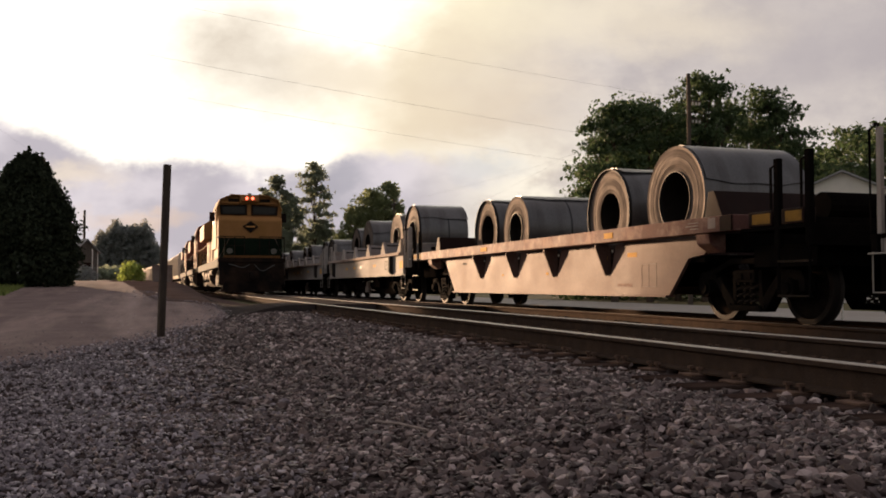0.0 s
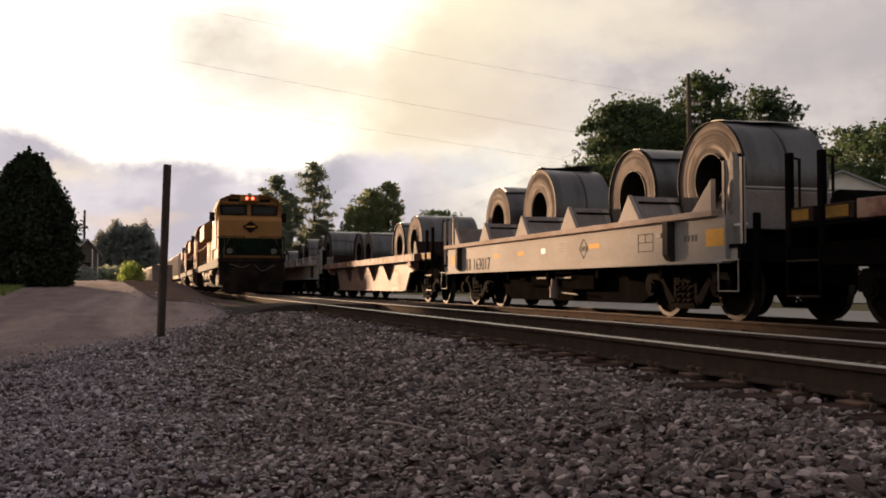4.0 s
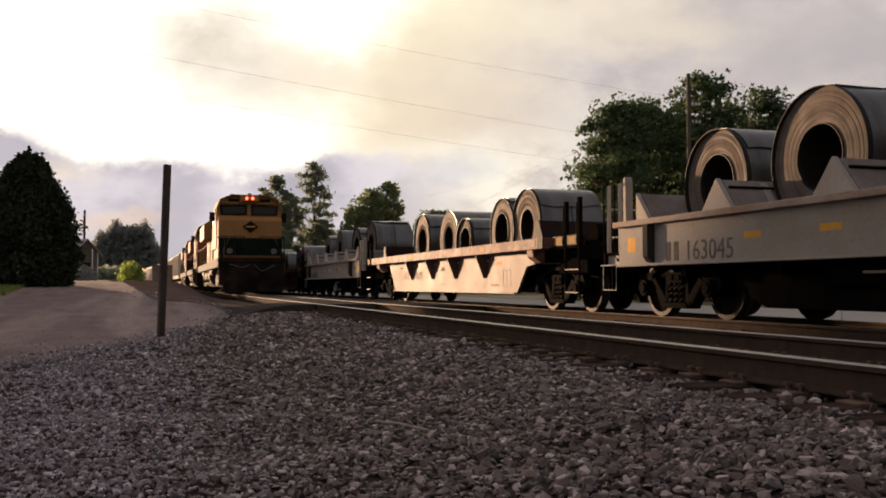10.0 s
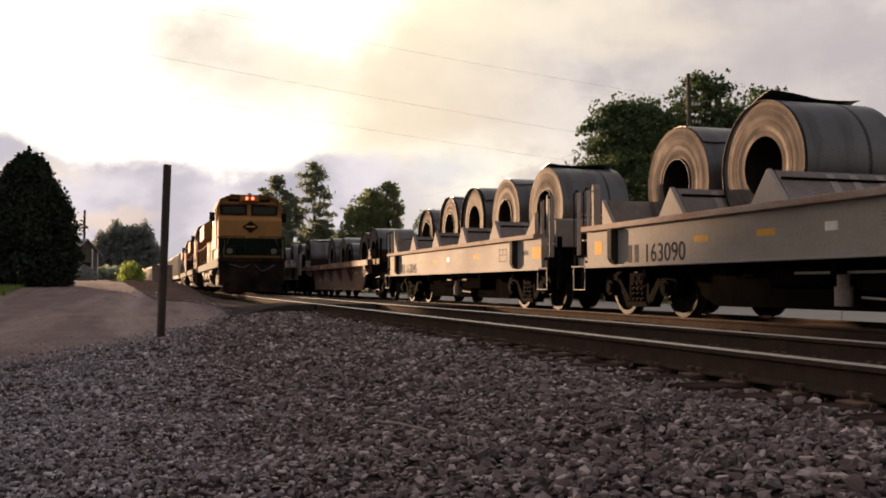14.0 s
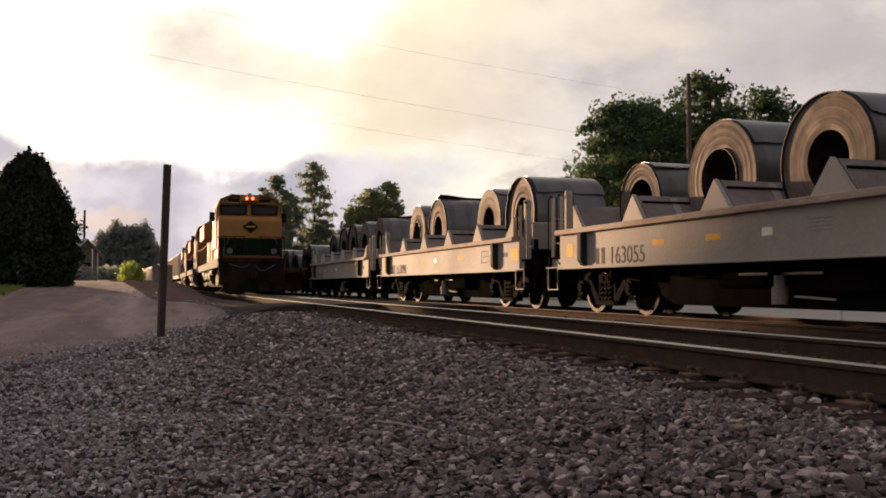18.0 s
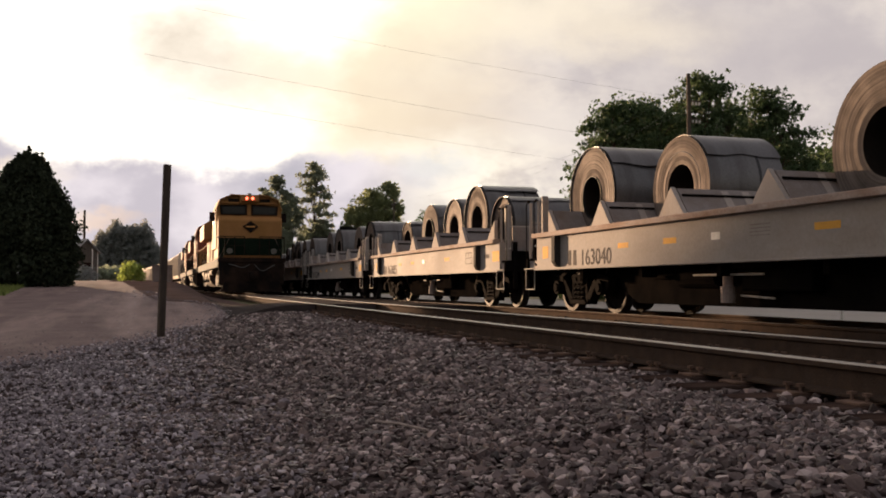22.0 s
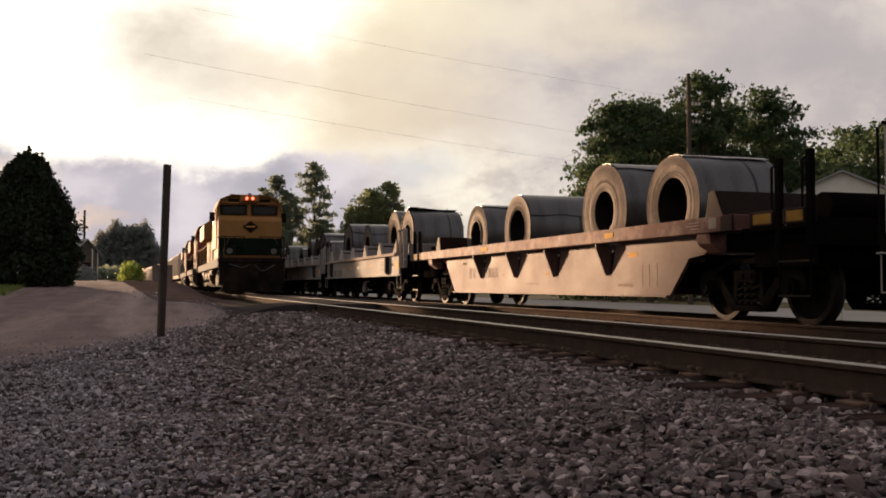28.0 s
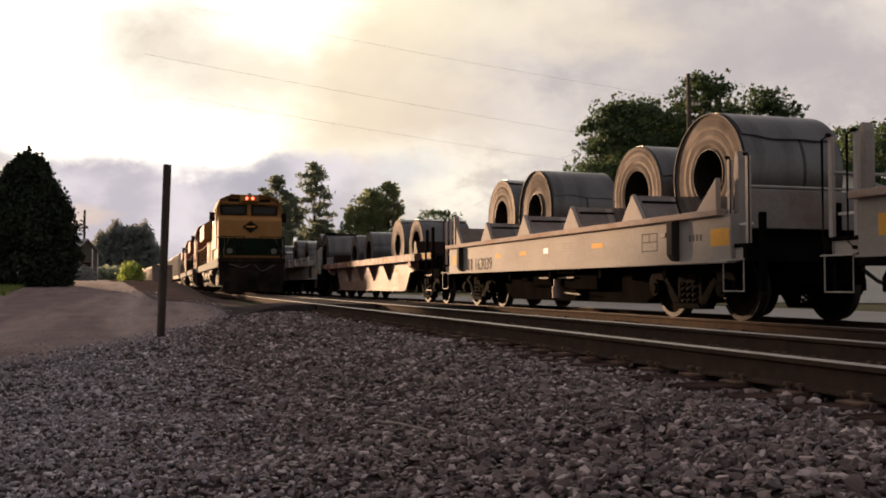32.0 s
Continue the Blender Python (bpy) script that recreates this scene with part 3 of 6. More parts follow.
def bumpy(x, y):
    return ground_z(x, y) + 0.03 * noise.noise((x * 1.3, y * 1.3, 0)) + 0.012 * noise.noise((x * 5, y * 5, 2))


bx = [-4 + 0.2 * i for i in range(74)]
by = [-3 + 0.25 * i for i in range(100)]
tagged(new("ballast", sheet("ballast", bx, by, lambda x, y: max(bumpy(x, y) - 0.015, ground_z(x, y) - 0.022), "bed")), "dusty grey stone ballast under the tracks", "ballast", kind="structure")
by2 = [45.6 + 3 * i for i in range(100)]
tagged(new("ballast", sheet("ballast", [1.6 + 0.5 * i for i in range(19)], by2, bumpy, "bed", -0.02)), "grey stone ballast beyond the crossing", "ballast", kind="structure")


def bend(y):
    """Both tracks run straight, then curve gently to the left far off."""
    return -2.6e-4 * max(0.0, y - 86.0) ** 2


def lane_edge(y):
    """Where the lane ends and the stone begins."""
    pts = ((6.0, -3.2), (10.3, -1.5), (15.4, 0.05), (22.0, 1.6), (26.0, 1.95), (28.5, 1.7), (30.0, 0.4), (46, -1.0), (60, -2.2), (130, -5.0), (220, -8.0))
    for (y0, x0), (y1, x1) in zip(pts, pts[1:]):
        if y <= y1:
            return x0 + (x1 - x0) * (y - y0) / (y1 - y0)
    return pts[-1][1]


ly = [6 + 0.6 * i for i in range(72)] + [50 + 6 * i for i in range(28)]
lv, lf = [], []
cols = 12
for y in ly:
    e = lane_edge(y) + 0.16 * noise.noise((y * 0.9, 3, 1)) + 0.07 * noise.noise((y * 3.1, 5, 1))
    w = 9.5 if y < 46 else 9.5 - 5.5 * min(1, (y - 46) / 60)
    for i in range(cols):
        x = e - w * (1 - i / (cols - 1)) ** 1.3
        lv.append((x, y, ground_z(x, y) + 0.012 + 0.02 * noise.noise((x * 0.5, y * 0.5, 4)) - (0.03 if i in (0, cols - 1) else 0)))
for j in range(len(ly) - 1):
    for i in range(cols - 1):
        lf.append((j * cols + i, j * cols + i + 1, (j + 1) * cols + i + 1, (j + 1) * cols + i))
tagged(new("lane", raw("lane", lv, lf, "asphalt", True)), "worn brownish lane climbing beside the railway", "lane", kind="structure")


# brown dirt bank between the lane and the near track
dy = [28 + 1.9 * i for i in range(20)] + [66 + 8 * i for i in range(24)]
dv, df = [], []
for y in dy:
    a, b = lane_edge(y) - 0.4, 3.0 + bend(y)
    for i in range(7):
        x = a + (b - a) * i / 6
        dv.append((x, y, ground_z(x, y) + 0.02 + 0.05 * noise.noise((x * 1.1, y * 0.7, 6)) * (0 if i in (0, 6) else 1)))
for j in range(len(dy) - 1):
    for i in range(6):
        df.append((j * 7 + i, j * 7 + i + 1, (j + 1) * 7 + i + 1, (j + 1) * 7 + i))
tagged(new("dirt_bank", raw("dirt_bank", dv, df, "dirt", True)), "bare brown dirt bank beside the standing train", "bank", kind="structure")


def crossing_z(x, y):
    lo = ground_z(x, y) + 0.02
    t = min(1.0, max(0.0, (x - 1.7) / 1.6))
    t = t * t * (3 - 2 * t)
    z = lo * (1 - t) + -0.012 * t
    if x > 5.3:
        t = min(1.0, (x - 5.3) / 2.2)
        z = -0.012 * (1 - t) + (FAR_Z - 0.012) * t
    if x > 9.8:
        t = min(1.0, (x - 9.8) / 4.0)
        z = (FAR_Z - 0.012) * (1 - t) + -0.38 * t
    return z


# the paved grade crossing, cut by the flangeways of the four rails
RAILS = [NEAR_X - 0.7525, NEAR_X + 0.7525, FAR_X - 0.7525, FAR_X + 0.7525]
edges = [1.7, 1.9, 2.1, 2.35, 2.65, 3.0]
spans = [edges + [RAILS[0] - 0.045], [RAILS[0] + 0.09, NEAR_X, RAILS[1] - 0.09], [RAILS[1] + 0.045, 5.8, 6.4, 7.0, RAILS[2] - 0.045], [RAILS[2] + 0.09, FAR_X, RAILS[3] - 0.09], [RAILS[3] + 0.045, 10.2, 11, 12, 13, 14, 15.2]]
crossing = empty("grade_crossing", "wide paved crossing flush with the four rails", "road crossing", kind="structure")
for k, xs in enumerate(spans):
    vs, fs = [], []
    ys = [21.7 + 0.5 * i for i in range(49)]
    nx = len(xs)
    for j, y in enumerate(ys):
        for i, x in enumerate(xs):
            yy = y + (0.12 * noise.noise((x * 2, 7, 3)) if j == 0 else 0)
            if k == 0 and j == 0:
                yy += 0.25 * noise.noise((x * 1.1, 9, 3))
            if k == 0:
                yy = 21.7 + (yy - 21.7) * (31 + (x - 0.5) * 4.5 - 21.7) / 24.0      # the road meets the track at a slant
                y = yy
            vs.append((x, yy, crossing_z(x, y) + 0.004 * noise.noise((x * 2, y * 2, 5))))
    top = len(vs)
    for i, x in enumerate(xs):
        vs.append((x, vs[i][1] - 0.05, -0.55))
    for j in range(len(ys) - 1):
        for i in range(nx - 1):
            fs.append((j * nx + i, j * nx + i + 1, (j + 1) * nx + i + 1, (j + 1) * nx + i))
    for i in range(nx - 1):
        fs.append((top + i, top + i + 1, i + 1, i))
    part("crossing_panel", raw("crossing_panel", vs, fs, "patch"), "", crossing)

tagged(new("parking_lot", sheet("parking_lot", [15.0, 16, 18, 20, 21.5], [-30, -10, 0, 5, 10, 15, 20, 30, 46, 70, 120], lambda x, y: -0.385, "lot")), "pale concrete lot beyond the tracks", "paved lot", kind="structure")


# ---- railway tracks ----
def rail_profile():
    h = [(-0.076, -0.18), (-0.076, -0.168), (-0.012, -0.150), (-0.009, -0.05), (-0.036, -0.036), (-0.036, -0.008)]
    return h + [(-x, z) for x, z in reversed(h)]


RAIL_YS = [-14, 21.7, 46, 86, 98] + [110 + 12 * i for i in range(22)]


def swept(bm, prof):
    """Sweep an outline of (x, z) along the line of the track."""
    rings = [[bm.verts.new((x + bend(y), y, z)) for x, z in prof] for y in RAIL_YS]
    k = len(prof)
    fs = [bm.faces.new(rings[0][::-1]), bm.faces.new(rings[-1])]
    for A, B in zip(rings, rings[1:]):
        for j in range(k):
            fs.append(bm.faces.new((A[j], A[(j + 1) % k], B[(j + 1) % k], B[j])))
    bmesh.ops.recalc_face_normals(bm, faces=fs)


def track(cx, top, label, y_plain):
    t = empty("railway_track", label, "railway track", kind="structure")
    for side in (-1, 1):
        x = cx + side * 0.7525
        bm = bmesh.new()
        swept(bm, [(x + a, top + b) for a, b in rail_profile()])
        r = part("rail", bm, "railweb", t)
        bm = bmesh.new()
        swept(bm, [(x - 0.036, top - 0.0105), (x - 0.030, top - 0.002), (x - 0.012, top + 0.002), (x + 0.012, top + 0.002), (x + 0.030, top - 0.002), (x + 0.036, top - 0.0105)])
        part("running_surface", bm, "railhead", r, "bright worn rail head", smooth=True)
    bm = bmesh.new()
    box(bm, -1.3, 1.3, -0.115, 0.115, -0.18, 0.0, 0.012)
    tie = finish("tie", bm, "tie")
    bm = bmesh.new()
    box(bm, -0.19, 0.19, -0.09, 0.09, 0, 0.016, 0.004)
    for a, b in ((-0.105, -0.05), (0.105, 0.05), (-0.105, 0.06), (0.105, -0.06)):
        rod(bm, (a, b, 0.01), (a, b, 0.055), 0.011, 6)
        box(bm, a - 0.02, a + 0.02, b - 0.017, b + 0.017, 0.045, 0.062)
    plate = finish("tie_plate", bm, "plate")
    rnd = random.Random(int(cx * 10))
    for y in y_plain:
        o = part("tie", tie, "", t, at=(cx + rnd.uniform(-0.05, 0.05), y + rnd.uniform(-0.04, 0.04), top - 0.196 + rnd.uniform(-0.008, 0.004)))
        o.rotation_euler = (rnd.uniform(-0.01, 0.01), 0, rnd.uniform(-0.025, 0.025))
        for side in (-1, 1):
            p = part("tie_plate", plate, "", o, at=(side * 0.7525, 0, 0.0))
            p.rotation_euler = (0, 0, rnd.uniform(-0.03, 0.03))
    return t


plain = [-1.0 + 0.51 * i for i in range(45)]
far_ties = [46.4 + 0.55 * i for i in range(40)]
track(NEAR_X, 0.0, "near track with rusty rails on worn timber ties", plain + far_ties)
track(FAR_X, FAR_Z, "track carrying the coil train", plain + far_ties)


# ---- loose stone ----
def stones(name, pts, label, material="stone"):
    """Crushed stone: angular lumps joined into one mesh. pts: x, y, z, size."""
    rng = np.random.default_rng(7)
    pts = np.asarray(pts)
    which = rng.integers(0, 36, len(pts))
    turn = rng.uniform(0, 2 * np.pi, len(pts))
    allv, allf, count = [], [], 0
    for k in range(36):
        bm = bmesh.new()
        shape = rng.uniform(0.6, 1.35, 3) * (1, 1, 0.85)
        for p in rng.normal(size=(11, 3)):
            bm.verts.new(p / np.linalg.norm(p) * shape * rng.uniform(0.85, 1.15))
        bmesh.ops.convex_hull(bm, input=bm.verts[:])
        bmesh.ops.delete(bm, geom=[v for v in bm.verts if not v.link_faces], context="VERTS")
        bm.verts.index_update()
        v0 = np.array([v.co[:] for v in bm.verts])
        f0 = np.array([[v.index for v in f.verts] for f in bm.faces])
        bm.free()
        sel = pts[which == k]
        a = turn[which == k]
        c, s = np.cos(a)[:, None], np.sin(a)[:, None]
        X = (v0[None, :, 0] * c - v0[None, :, 1] * s) * sel[:, 3:4] + sel[:, 0:1]
        Y = (v0[None, :, 0] * s + v0[None, :, 1] * c) * sel[:, 3:4] + sel[:, 1:2]
        Z = v0[None, :, 2] * sel[:, 3:4] + sel[:, 2:3]
        allv.append(np.stack([X, Y, Z], -1).reshape(-1, 3))
        allf.append((f0[None] + (np.arange(len(sel)) * len(v0))[:, None, None]).reshape(-1, 3) + count)
        count += len(sel) * len(v0)
    V, Fc = np.concatenate(allv), np.concatenate(allf)
    me = bpy.data.meshes.new(name)
    me.vertices.add(len(V))
    me.vertices.foreach_set("co", V.ravel())
    me.loops.add(Fc.size)
    me.loops.foreach_set("vertex_index", Fc.ravel().astype(np.int32))
    me.polygons.add(len(Fc))
    me.polygons.foreach_set("loop_start", np.arange(0, Fc.size, 3, dtype=np.int32))
    me.update(calc_edges=True)
    me.validate()
    me.shade_flat()
    me.materials.append(M[material])
    return tagged(new(name, me), label, "gravel", kind="stuff")


rnd = random.Random(11)
pts = []
# three zones, thinning and coarsening with distance along the lineside
for y0, y1, per, size in ((1.6, 6.5, 1350, 0.0215), (6.5, 11.5, 620, 0.027), (11.5, 22.2, 230, 0.037)):
    xa, xb = (-3.4, 3.35)
    for _ in range(int((y1 - y0) * (xb - xa) * per)):
        x, y = rnd.uniform(xa, xb), rnd.uniform(y0, y1)
        if y > 6 and x < lane_edge(y) + rnd.gauss(-0.05, 0.32):
            continue
        if (x > 0.93 * y + 0.6 or x < -0.16 * y - 0.5) and rnd.random() < 0.6:
            continue
        fine = 0.50 + 0.54 * min(1, max(0, (x + 1.2) / 3))      # finer stone towards the lane
        s = size * rnd.uniform(0.6, 1.35) * fine * (1.5 if rnd.random() < 0.04 else 1)
        if fine > 0.8 and rnd.random() < 0.22:
            continue
        if x > NEAR_X - 1.30 and abs((y + 1.255) % 0.51 - 0.255) < 0.135:
            continue
        if x > NEAR_X - 1.34 and rnd.random() < 0.35:
            continue
        pts.append((x, y, bumpy(x, y) - 0.012 + s * rnd.uniform(0.1, 0.6), s))
for _ in range(6500):
    # round and behind the standpoint
    x, y = rnd.uniform(-3.8, 3.2), rnd.uniform(-2.8, 2.2)
    s = rnd.uniform(0.018, 0.036)
    pts.append((x, y, bumpy(x, y) - 0.012 + s * rnd.uniform(0.1, 0.6), s))
inner = []
for _ in range(12500):
    y = rnd.uniform(-2.8, 21.5)
    x = rnd.uniform(3.0, 10.2)
    if abs((y + 1.255) % 0.51 - 0.255) < 0.13 and not 5.75 < x < 7.2:
        continue
    s = rnd.uniform(0.02, 0.045)
    (inner if x > 3.5 else pts).append((x, y, -0.225 + s * rnd.uniform(0.0, 0.5) + (0.05 if 5.75 < x < 7.0 else 0), s))
mixed = [(p, rnd.random() < (0.75 - p[0]) / 1.6 + 0.12) for p in pts]
stones("gravel", [p for p, g in mixed if not g], "angular brown-grey crushed stone ballast beside the track")
stones("gravel", [p for p, g in mixed if g], "pale grey stone chips spilling towards the lane", "chips")

stones("gravel", inner, "dark oily ballast between the rails", "oily")

rnd = random.Random(5)
pts = []
for _ in range(5200):
    y = 7 + 30 * rnd.random() ** 1.6
    near = rnd.random() < 0.6
    x = lane_edge(y) - abs(rnd.gauss(0, 0.35 if near else 1.6)) + 0.12
    s = rnd.uniform(0.008, 0.022) if near else rnd.uniform(0.005, 0.011)
    pts.append((x, y, ground_z(x, y) + 0.014 + 0.02 * noise.noise((x * 0.5, y * 0.5, 4)) + s * 0.3, s))
stones("grit", pts, "loose grit scattered over the lane", "chips")
bm = bmesh.new()
tube(bm, [(1.21, 5.18, -0.345), (1.30, 4.99, -0.337), (1.40, 4.77, -0.345)], 0.007, 6)
solid("stick", bm, "stick", "short bleached stick lying on the stones", "stick")

# ---- sky backdrop ----
def cloud_material():
    m = bpy.data.materials.new("cloud_sky")
    m.use_nodes = True
    n, l = m.node_tree.nodes, m.node_tree.links
    n.clear()
    out, em = n.new("ShaderNodeOutputMaterial"), n.new("ShaderNodeEmission")
    l.new(em.outputs[0], out.inputs["Surface"])
    tc, sep = n.new("ShaderNodeTexCoord"), n.new("ShaderNodeSeparateXYZ")
    l.new(tc.outputs["Object"], sep.inputs[0])

    def op(kind, a, b=None, c=None, clamp=False):
        q = n.new("ShaderNodeMath")
        q.operation, q.use_clamp = kind, clamp
        for i, v in enumerate((a, b, c)):
            if v is None:
                continue
            if isinstance(v, (int, float)):
                q.inputs[i].default_value = v
            else:
                l.new(v, q.inputs[i])
        return q.outputs[0]

    px, pz = op("DIVIDE", sep.outputs["X"], sep.outputs["Y"]), op("DIVIDE", sep.outputs["Z"], sep.outputs["Y"])
    flat = n.new("ShaderNodeCombineXYZ")
    l.new(px, flat.inputs[0])
    l.new(op("MULTIPLY", pz, 1.5), flat.inputs[1])

    def fbm(scale, detail=6, rough=0.55, off=0.0):
        q = n.new("ShaderNodeTexNoise")
        q.inputs["Scale"].default_value, q.inputs["Detail"].default_value, q.inputs["Roughness"].default_value = scale, detail, rough
        mp = n.new("ShaderNodeMapping")
        mp.inputs["Location"].default_value = (off, off * 0.7, 0)
        l.new(flat.outputs[0], mp.inputs[0])
        l.new(mp.outputs[0], q.inputs["Vector"])
        return q.outputs["Fac"]

    wob_x, wob_z = fbm(7, 6, 0.6, 1.3), fbm(7, 6, 0.6, 4.9)
    qx = op("MULTIPLY_ADD", op("SUBTRACT", wob_x, 0.5), 0.13, px)
    qz = op("MULTIPLY_ADD", op("SUBTRACT", wob_z, 0.5), 0.12, pz)

    def blob(cx, cz, rx, rz, soft=1.0):
        a = op("DIVIDE", op("SUBTRACT", qx, cx), rx)
        b = op("DIVIDE", op("SUBTRACT", qz, cz), rz)
        r = op("SQRT", op("ADD", op("MULTIPLY", a, a), op("MULTIPLY", b, b)))
        q = n.new("ShaderNodeMapRange")
        q.interpolation_type = "SMOOTHSTEP"
        q.inputs["From Min"].default_value, q.inputs["From Max"].default_value = 1 + soft * 0.5, 1 - soft * 0.5
        l.new(r, q.inputs["Value"])
        return q.outputs[0]

    def mixc(fac, a, b):
        q = n.new("ShaderNodeMix")
        q.data_type = "RGBA"
        l.new(fac, q.inputs["Factor"])
        for name, v in (("A", a), ("B", b)):
            if isinstance(v, tuple):
                q.inputs[name].default_value = (*v, 1)
            else:
                l.new(v, q.inputs[name])
        return q.outputs["Result"]

    def ramp(v, a, b):
        q = n.new("ShaderNodeMapRange")
        q.interpolation_type = "SMOOTHSTEP"
        q.inputs["From Min"].default_value, q.inputs["From Max"].default_value = a, b
        l.new(v, q.inputs["Value"])
        return q.outputs[0]

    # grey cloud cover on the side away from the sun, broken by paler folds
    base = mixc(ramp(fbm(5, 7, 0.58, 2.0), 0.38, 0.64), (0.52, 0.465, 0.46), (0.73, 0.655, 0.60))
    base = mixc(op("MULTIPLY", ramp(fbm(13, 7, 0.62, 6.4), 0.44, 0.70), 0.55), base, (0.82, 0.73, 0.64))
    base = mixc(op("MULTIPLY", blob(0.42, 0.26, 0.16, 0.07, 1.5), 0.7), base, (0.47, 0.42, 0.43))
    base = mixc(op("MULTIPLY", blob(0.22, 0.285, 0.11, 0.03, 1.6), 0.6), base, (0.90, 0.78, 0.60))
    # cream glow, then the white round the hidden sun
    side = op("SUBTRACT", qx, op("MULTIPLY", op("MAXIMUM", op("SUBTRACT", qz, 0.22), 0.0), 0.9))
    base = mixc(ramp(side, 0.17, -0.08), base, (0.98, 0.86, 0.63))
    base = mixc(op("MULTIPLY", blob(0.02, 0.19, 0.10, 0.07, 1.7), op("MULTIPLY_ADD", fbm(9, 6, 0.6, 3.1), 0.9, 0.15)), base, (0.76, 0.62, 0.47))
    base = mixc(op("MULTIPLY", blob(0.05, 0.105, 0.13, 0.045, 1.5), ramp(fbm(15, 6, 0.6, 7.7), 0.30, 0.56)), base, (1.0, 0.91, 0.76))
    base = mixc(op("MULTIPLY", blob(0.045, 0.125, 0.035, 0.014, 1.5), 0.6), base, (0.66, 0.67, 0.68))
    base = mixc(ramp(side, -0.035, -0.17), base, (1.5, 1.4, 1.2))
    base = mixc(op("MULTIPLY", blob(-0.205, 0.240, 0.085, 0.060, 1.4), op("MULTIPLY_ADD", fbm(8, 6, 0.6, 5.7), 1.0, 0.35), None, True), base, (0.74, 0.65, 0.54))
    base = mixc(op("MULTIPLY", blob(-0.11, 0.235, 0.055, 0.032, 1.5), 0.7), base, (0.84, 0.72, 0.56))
    # the lavender bank along the horizon
    bank_z = op("MULTIPLY_ADD", op("MINIMUM", op("ADD", px, 0.36), 0.0), 0.45, qz)
    bank = op("MULTIPLY", ramp(bank_z, 0.145, 0.112), ramp(px, 0.10, -0.06))
    tone = mixc(ramp(fbm(9, 5, 0.5, 8.0), 0.38, 0.62), (0.53, 0.485, 0.53), (0.75, 0.685, 0.715))
    base = mixc(bank, base, tone)
    base = mixc(op("MULTIPLY", blob(-0.325, 0.072, 0.05, 0.008, 1.6), 0.55), base, (0.85, 0.62, 0.45))
    base = mixc(op("MULTIPLY", blob(-0.40, 0.115, 0.05, 0.012, 1.6), 0.6), base, (0.95, 0.80, 0.62))
    base = mixc(op("MULTIPLY", blob(-0.12, 0.105, 0.05, 0.02, 1.4), 0.8), base, (0.42, 0.40, 0.45))
    l.new(base, em.inputs["Color"])
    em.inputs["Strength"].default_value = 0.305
    return m


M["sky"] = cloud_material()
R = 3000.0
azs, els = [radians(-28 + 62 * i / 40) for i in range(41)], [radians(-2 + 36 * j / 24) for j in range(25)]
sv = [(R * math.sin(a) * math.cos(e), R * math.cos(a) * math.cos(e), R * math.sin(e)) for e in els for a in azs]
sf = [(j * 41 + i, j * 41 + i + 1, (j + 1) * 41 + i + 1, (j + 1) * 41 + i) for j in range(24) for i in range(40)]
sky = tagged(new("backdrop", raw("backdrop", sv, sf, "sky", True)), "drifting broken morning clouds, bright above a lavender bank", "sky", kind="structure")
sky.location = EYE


# ---- trees ----
def leaf_mesh(name, centres, size, material, seed, per=7, spread=1.0, flat=False):
    """Clumps of small leaf blades round the given centres (x, y, z, radius)."""
    rng = np.random.default_rng(seed)
    c = np.asarray(centres)
    n = len(c) * per
    ctr = np.repeat(c[:, :3], per, 0) + rng.normal(size=(n, 3)) * np.repeat(c[:, 3], per)[:, None] * 0.5 * spread
    u = rng.normal(size=(n, 3))
    u /= np.linalg.norm(u, axis=1, keepdims=True)
    w = rng.normal(size=(n, 3))
    w -= (w * u).sum(1, keepdims=True) * u
    w /= np.linalg.norm(w, axis=1, keepdims=True)
    s = size * rng.uniform(0.6, 1.4, (n, 1))
    V = np.stack([ctr - u * s, ctr + w * s * 0.55, ctr + u * s, ctr - w * s * 0.55], 1).reshape(-1, 3)
    Fc = np.arange(n * 4).reshape(-1, 4)
    return raw(name, V.tolist(), Fc.tolist(), material)


